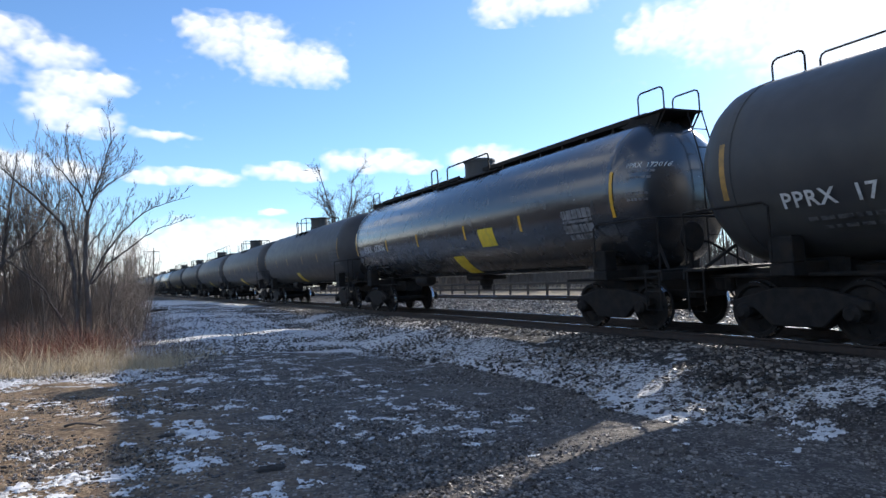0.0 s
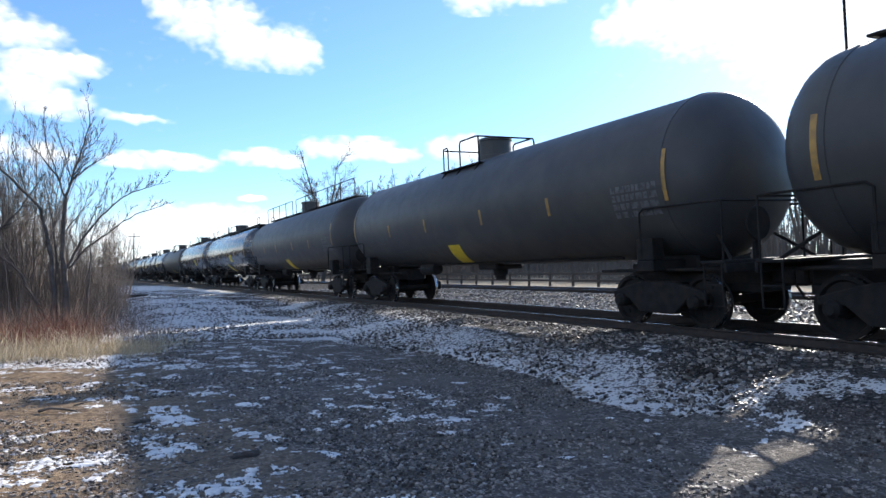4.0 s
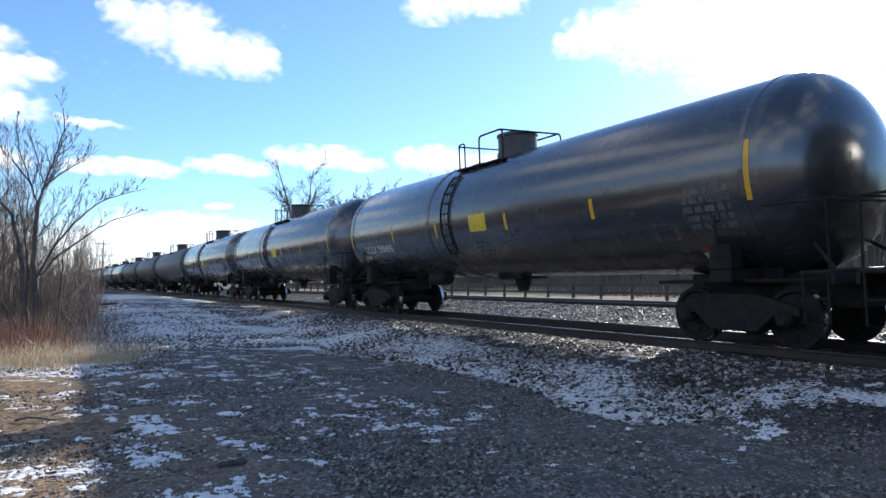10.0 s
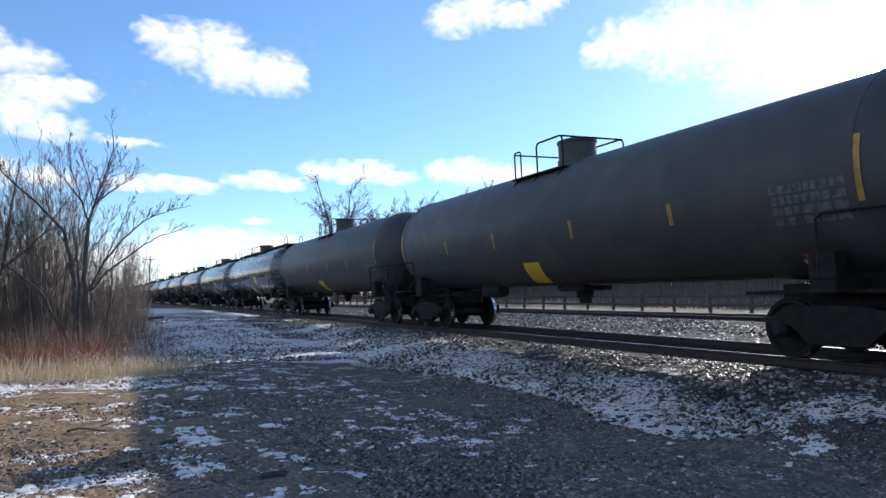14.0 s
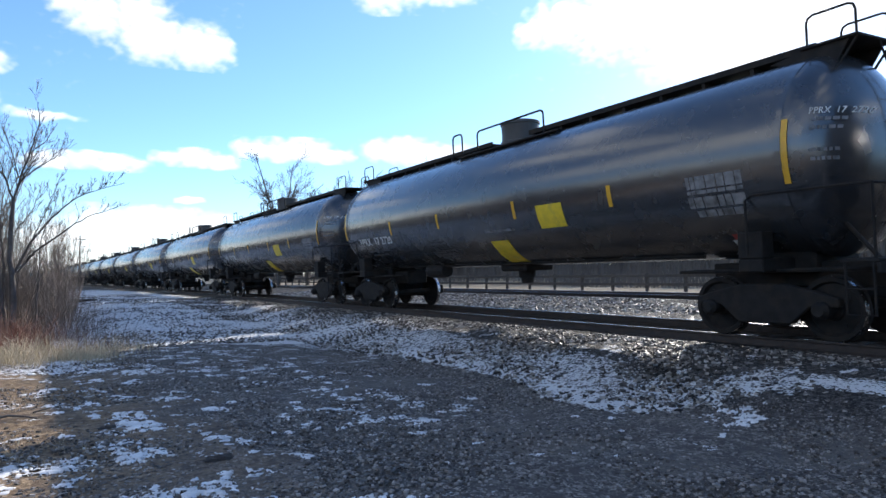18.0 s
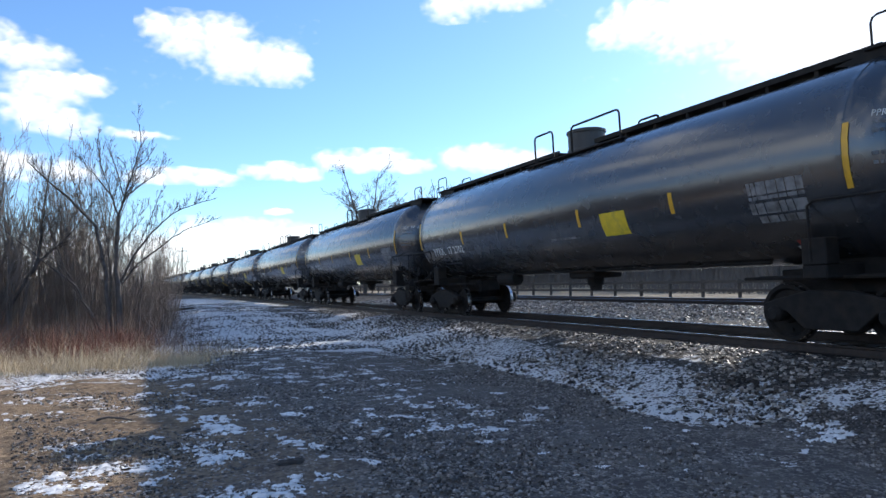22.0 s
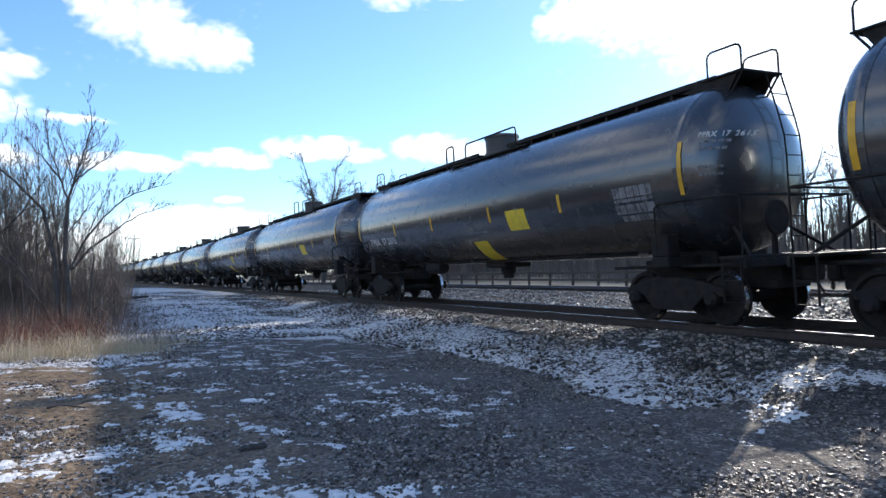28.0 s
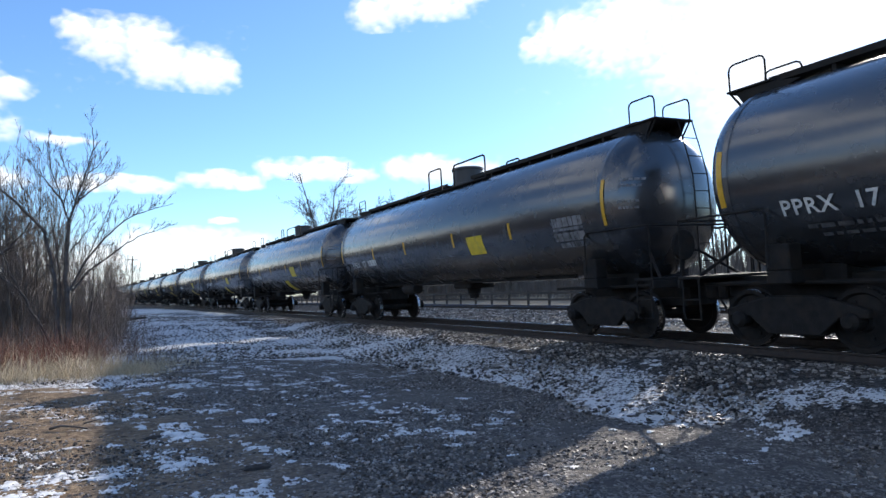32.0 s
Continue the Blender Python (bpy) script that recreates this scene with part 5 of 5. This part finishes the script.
for n, (x, y, r) in enumerate(((0.88, 5.32, 0.26), (1.28, 4.73, 0.3), (0.36, 5.26, 0.28), (0.12, 5.42, 0.2), (2.02, 4.41, 0.23), (1.03, 5.0, 0.24), (1.52, 4.57, 0.22),
                              (6.17, 4.6, 0.2), (0.16, 6.8, 0.2), (-0.63, 8.0, 0.22), (-0.35, 6.87, 0.18), (-0.66, 6.62, 0.22), (0.85, 8.7, 0.18), (-0.9, 11.4, 0.25), (3.54, 6.67, 0.16))):
    snow_patch(x, y, r * 1.1, r * 0.95, n + 500)
for n in range(380):
    if n < 170:
        x, y = rng.uniform(-3.8, 0.9), 6.0 + 9 * rng.random() ** 1.2
    elif n < 290:
        y = rng.uniform(7.0, 15.5)
        x = rng.uniform(0.6, 5.0 - 0.25 * max(0, y - 11))
    elif n < 335:
        x, y = rng.uniform(-1.0, 6.0), rng.uniform(4.2, 7.5)
    else:
        x, y = rng.uniform(-4.5, 1.5), rng.uniform(13.6, 15.6)
    rx = 0.07 + 0.17 * rng.random() ** 2
    rx *= 0.6 if 290 <= n < 335 else 1.6 if n >= 335 else 0.9
    snow_patch(x, y, rx, rx * rng.uniform(0.8, 1.3), n + 40)
tagged(from_arrays("snow_scraps", SNOW_VERTS, SNOW_FACES, M["snow"], True), "thin ragged scraps of old snow on the gravel", "snow", kind="stuff")


# ---- clouds ----
def cloud_material():
    """Bright vapour: thick where the puffs are, fraying out to nothing."""
    m = bpy.data.materials.new("sunlit_cloud_vapour")
    m.use_nodes = True
    n, li = m.node_tree.nodes, m.node_tree.links
    n.remove(n["Principled BSDF"])
    att = n.new("ShaderNodeAttribute")
    att.attribute_name = "puff"
    co = n.new("ShaderNodeTexCoord").outputs["Object"]
    fine = n.new("ShaderNodeTexNoise")
    fine.inputs["Scale"].default_value, fine.inputs["Detail"].default_value = 0.02, 3.0
    li.new(co, fine.inputs["Vector"])
    a = n.new("ShaderNodeMath")
    a.operation = "MULTIPLY_ADD"
    li.new(fine.outputs["Fac"], a.inputs[0])
    a.inputs[1].default_value = 0.7
    li.new(att.outputs["Fac"], a.inputs[2])
    r = n.new("ShaderNodeMapRange")
    r.interpolation_type = "SMOOTHSTEP"
    li.new(a.outputs[0], r.inputs[0])
    r.inputs[1].default_value, r.inputs[2].default_value, r.inputs[4].default_value = -0.25, 1.45, 0.98
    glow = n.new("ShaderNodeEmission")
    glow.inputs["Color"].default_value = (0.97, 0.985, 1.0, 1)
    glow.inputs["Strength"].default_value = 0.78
    clear = n.new("ShaderNodeBsdfTransparent")
    mix = n.new("ShaderNodeMixShader")
    li.new(r.outputs[0], mix.inputs[0])
    li.new(clear.outputs[0], mix.inputs[1])
    li.new(glow.outputs[0], mix.inputs[2])
    li.new(mix.outputs[0], n["Material Output"].inputs["Surface"])
    return m


M["cloud"] = cloud_material()
CLOUDS, CEILING, WIND = [], 320.0, Vector((-3.6, 1.0, 0.0))


def build_cloud(label, lobes, seed):
    """lobes: bearing and height in degrees as seen from the yard, and the half widths of each puff. The cloud floats at the common ceiling."""
    az = sum(q[0] for q in lobes) / len(lobes)
    el = sum(q[1] for q in lobes) / len(lobes)
    far = min(4300.0, CEILING / math.tan(radians(el)))
    lo = [min(q[i] - 1.7 * q[i + 2] for q in lobes) for i in (0, 1)]
    hi = [max(q[i] + 1.7 * q[i + 2] for q in lobes) for i in (0, 1)]
    fine = 1.0 if -20 < az < 70 else 0.35
    nx, ny = max(24, int((hi[0] - lo[0]) * 9 * fine)), max(18, int((hi[1] - lo[1]) * 13 * fine))
    deg = far * math.tan(radians(1.0))
    verts, faces, puff = [], [], []
    for j in range(ny + 1):
        for i in range(nx + 1):
            a, e = lo[0] + (hi[0] - lo[0]) * i / nx, lo[1] + (hi[1] - lo[1]) * j / ny
            w = noise.noise((a * 0.9, e * 1.3, seed)) * 0.5
            w2 = noise.noise((a * 0.9 + 40, e * 1.3, seed)) * 0.4
            d = max(1 - ((a + w - q[0]) / (1.12 * q[2])) ** 2 - ((e + w2 - q[1]) / (1.3 * q[3])) ** 2 for q in lobes)
            f = noise.fractal((a * 1.3, e * 1.9, seed + 9), 1.35, 2.1, 5)
            border = min(i, nx - i, j, ny - j)
            p = 0.72 * max(-1.0, d) + 0.42 * f - (1 - min(1, border / 4)) * 1.2
            puff.append(max(-1.0, min(1.0, p)))
            verts.append(((a - az) * deg * math.cos(radians(el)), -max(0.0, p) * deg * 0.7, (e - el) * deg))
    for j in range(ny):
        for i in range(nx):
            q = j * (nx + 1) + i
            faces.append((q, q + 1, q + nx + 2, q + nx + 1))
    c = from_arrays("cloud", verts, faces, M["cloud"], True)
    c.data.attributes.new("puff", "FLOAT", "POINT").data.foreach_set("value", puff)
    tagged(c, label, "cloud", "fair-weather clouds")
    place = pose(far * math.sin(radians(az)), far * math.cos(radians(az)), far * math.tan(radians(el)), 0, 0, -az)
    c.matrix_basis = place
    CLOUDS.append((c, place))


build_cloud("large white cumulus cloud trailing to one side", [(3.1, 20.8, 1.5, 0.9), (5.3, 20.1, 2.4, 1.5), (8.1, 20.2, 2.4, 1.5), (9.5, 18.6, 2.5, 1.5), (12.7, 18.3, 2.6, 1.4), (14.9, 18.3, 1.1, 0.9)], 1)
build_cloud("broad soft white cloud with frayed edges", [(-6.4, 17.4, 2.6, 0.9), (-10.5, 18.6, 3.0, 1.0), (-5.0, 15.2, 2.6, 1.1), (-2.8, 15.7, 1.9, 0.7), (-5.8, 13.4, 2.1, 1.2), (-4.0, 12.5, 2.2, 0.9), (1.6, 12.1, 2.2, 0.3), (-12.0, 16.0, 2.6, 1.3)], 2)
build_cloud("large bright cloud near the sun", [(27.8, 23.1, 2.0, 1.3), (30.2, 23.9, 2.6, 1.3), (33.7, 23.3, 2.8, 0.9), (36.5, 24.2, 1.6, 0.6)], 3)
# a real cloud; its last three glowing puffs stand in for the sun's glare
build_cloud("large bright cloud beside the sun, widened to stand for its glare", [(39.3, 20.6, 1.5, 0.9), (42.0, 21.2, 2.8, 1.6), (47.3, 20.8, 4.2, 2.6), (53.8, 19.1, 5.0, 3.2), (58.0, 15.0, 4.5, 3.4), (61.0, 11.0, 5.0, 3.5), (62.0, 20.5, 4.5, 3.0)], 4)
build_cloud("small white cloud low in the sky", [(1.2, 8.9, 1.8, 0.5), (3.4, 9.2, 1.5, 0.55), (5.9, 9.0, 1.8, 0.5)], 5)
build_cloud("small white cloud low in the sky", [(9.6, 9.7, 1.3, 0.4), (11.7, 9.8, 1.5, 0.65), (13.5, 9.5, 1.2, 0.5)], 6)
build_cloud("white cloud with a flat base low in the sky", [(16.0, 10.7, 1.5, 0.6), (18.0, 10.7, 1.5, 0.8), (20.3, 10.8, 1.8, 0.8), (22.5, 10.3, 1.6, 0.5)], 7)
build_cloud("white cloud with a flat base low in the sky", [(26.5, 10.9, 1.4, 0.7), (28.3, 11.0, 1.6, 0.9), (30.2, 10.6, 1.5, 0.8), (33.0, 10.4, 2.0, 0.7)], 8)
build_cloud("tiny white puff of cloud", [(10.5, 6.4, 0.8, 0.25), (11.4, 6.4, 0.6, 0.25)], 9)
build_cloud("wide bank of white cloud near the horizon", [(1.0, 3.0, 3.0, 1.2), (4.5, 4.0, 2.6, 1.3), (8.0, 4.4, 2.6, 1.1), (11.5, 4.3, 2.6, 0.9), (15.0, 3.6, 3.0, 1.1), (20.0, 3.5, 4.0, 1.0), (-5.0, 3.0, 4.0, 1.2), (-8.0, 1.5, 5.0, 1.5), (0.0, 1.3, 5.0, 1.3), (8.0, 1.5, 5.0, 1.2)], 10)
build_cloud("broad cloud beyond the thicket", [(-14.0, 9.5, 3.0, 0.8), (-9.0, 9.2, 3.0, 0.9), (-4.5, 9.0, 2.0, 0.6)], 12)
# unseen glowing clouds, added to brighten what the tank shells reflect
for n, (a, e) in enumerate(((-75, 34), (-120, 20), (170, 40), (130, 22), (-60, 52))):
    build_cloud("unseen white cloud added for the tank reflections", [(a - 9, e, 5.5, 2.0), (a, e + 1, 6.5, 2.6), (a + 8, e - 0.5, 5.0, 1.9)], 20 + n)
# unseen glowing clouds, added overhead to lighten and whiten the shade
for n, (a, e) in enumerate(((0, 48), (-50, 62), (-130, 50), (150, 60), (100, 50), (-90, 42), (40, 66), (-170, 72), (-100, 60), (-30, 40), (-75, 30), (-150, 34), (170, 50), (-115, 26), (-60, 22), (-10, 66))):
    build_cloud("unseen white cloud added overhead as fill light", [(a - 16, e, 13, 4.5), (a, e + 2, 15, 6.0), (a + 15, e - 1, 12, 4.2)], 40 + n)
# unseen glowing banks, added to hide the yellow horizon from the tanks' reflections
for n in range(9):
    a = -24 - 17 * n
    build_cloud("unseen bank of white cloud added over the yellow horizon", [(a - 5, 3.0, 6.0, 2.2), (a, 4.2 + (n * 7) % 3, 6.5, 2.4), (a + 6, 2.6, 6.0, 2.2)], 60 + n)


# ---- what moves ----
def motions():
    times = [2.0 * i for i in range(17)]
    for car, centre, _, _ in CARS:
        walk(car, [(t, car_pose(centre - run(t))) for t in times])
    for cloud, place in CLOUDS:
        walk(cloud, [(t, Matrix.Translation(WIND * (t - 9.0)) @ place) for t in (0.0, 32.0)])
    # every wheelset turns alike; those of one place in the truck share their keys
    spin = [(i / FPS, run(i / FPS) / WHEEL_R) for i in range(32 * FPS + 1)]
    acts = {}
    for car, _, _, _ in CARS:
        for truck in car.children:
            if not truck.name.startswith("truck"):
                continue
            for ws in truck.children:
                if not ws.name.startswith("wheelset"):
                    continue
                key = round(ws.location.y, 2)
                if key not in acts:
                    walk(ws, [(t, pose(0, key, WHEEL_R, math.degrees(a))) for t, a in spin])
                    acts[key] = ws.animation_data
                else:
                    ws.rotation_mode = "QUATERNION"
                    data = ws.animation_data_create()
                    data.action = acts[key].action
                    data.action_slot = acts[key].action_slot


motions()
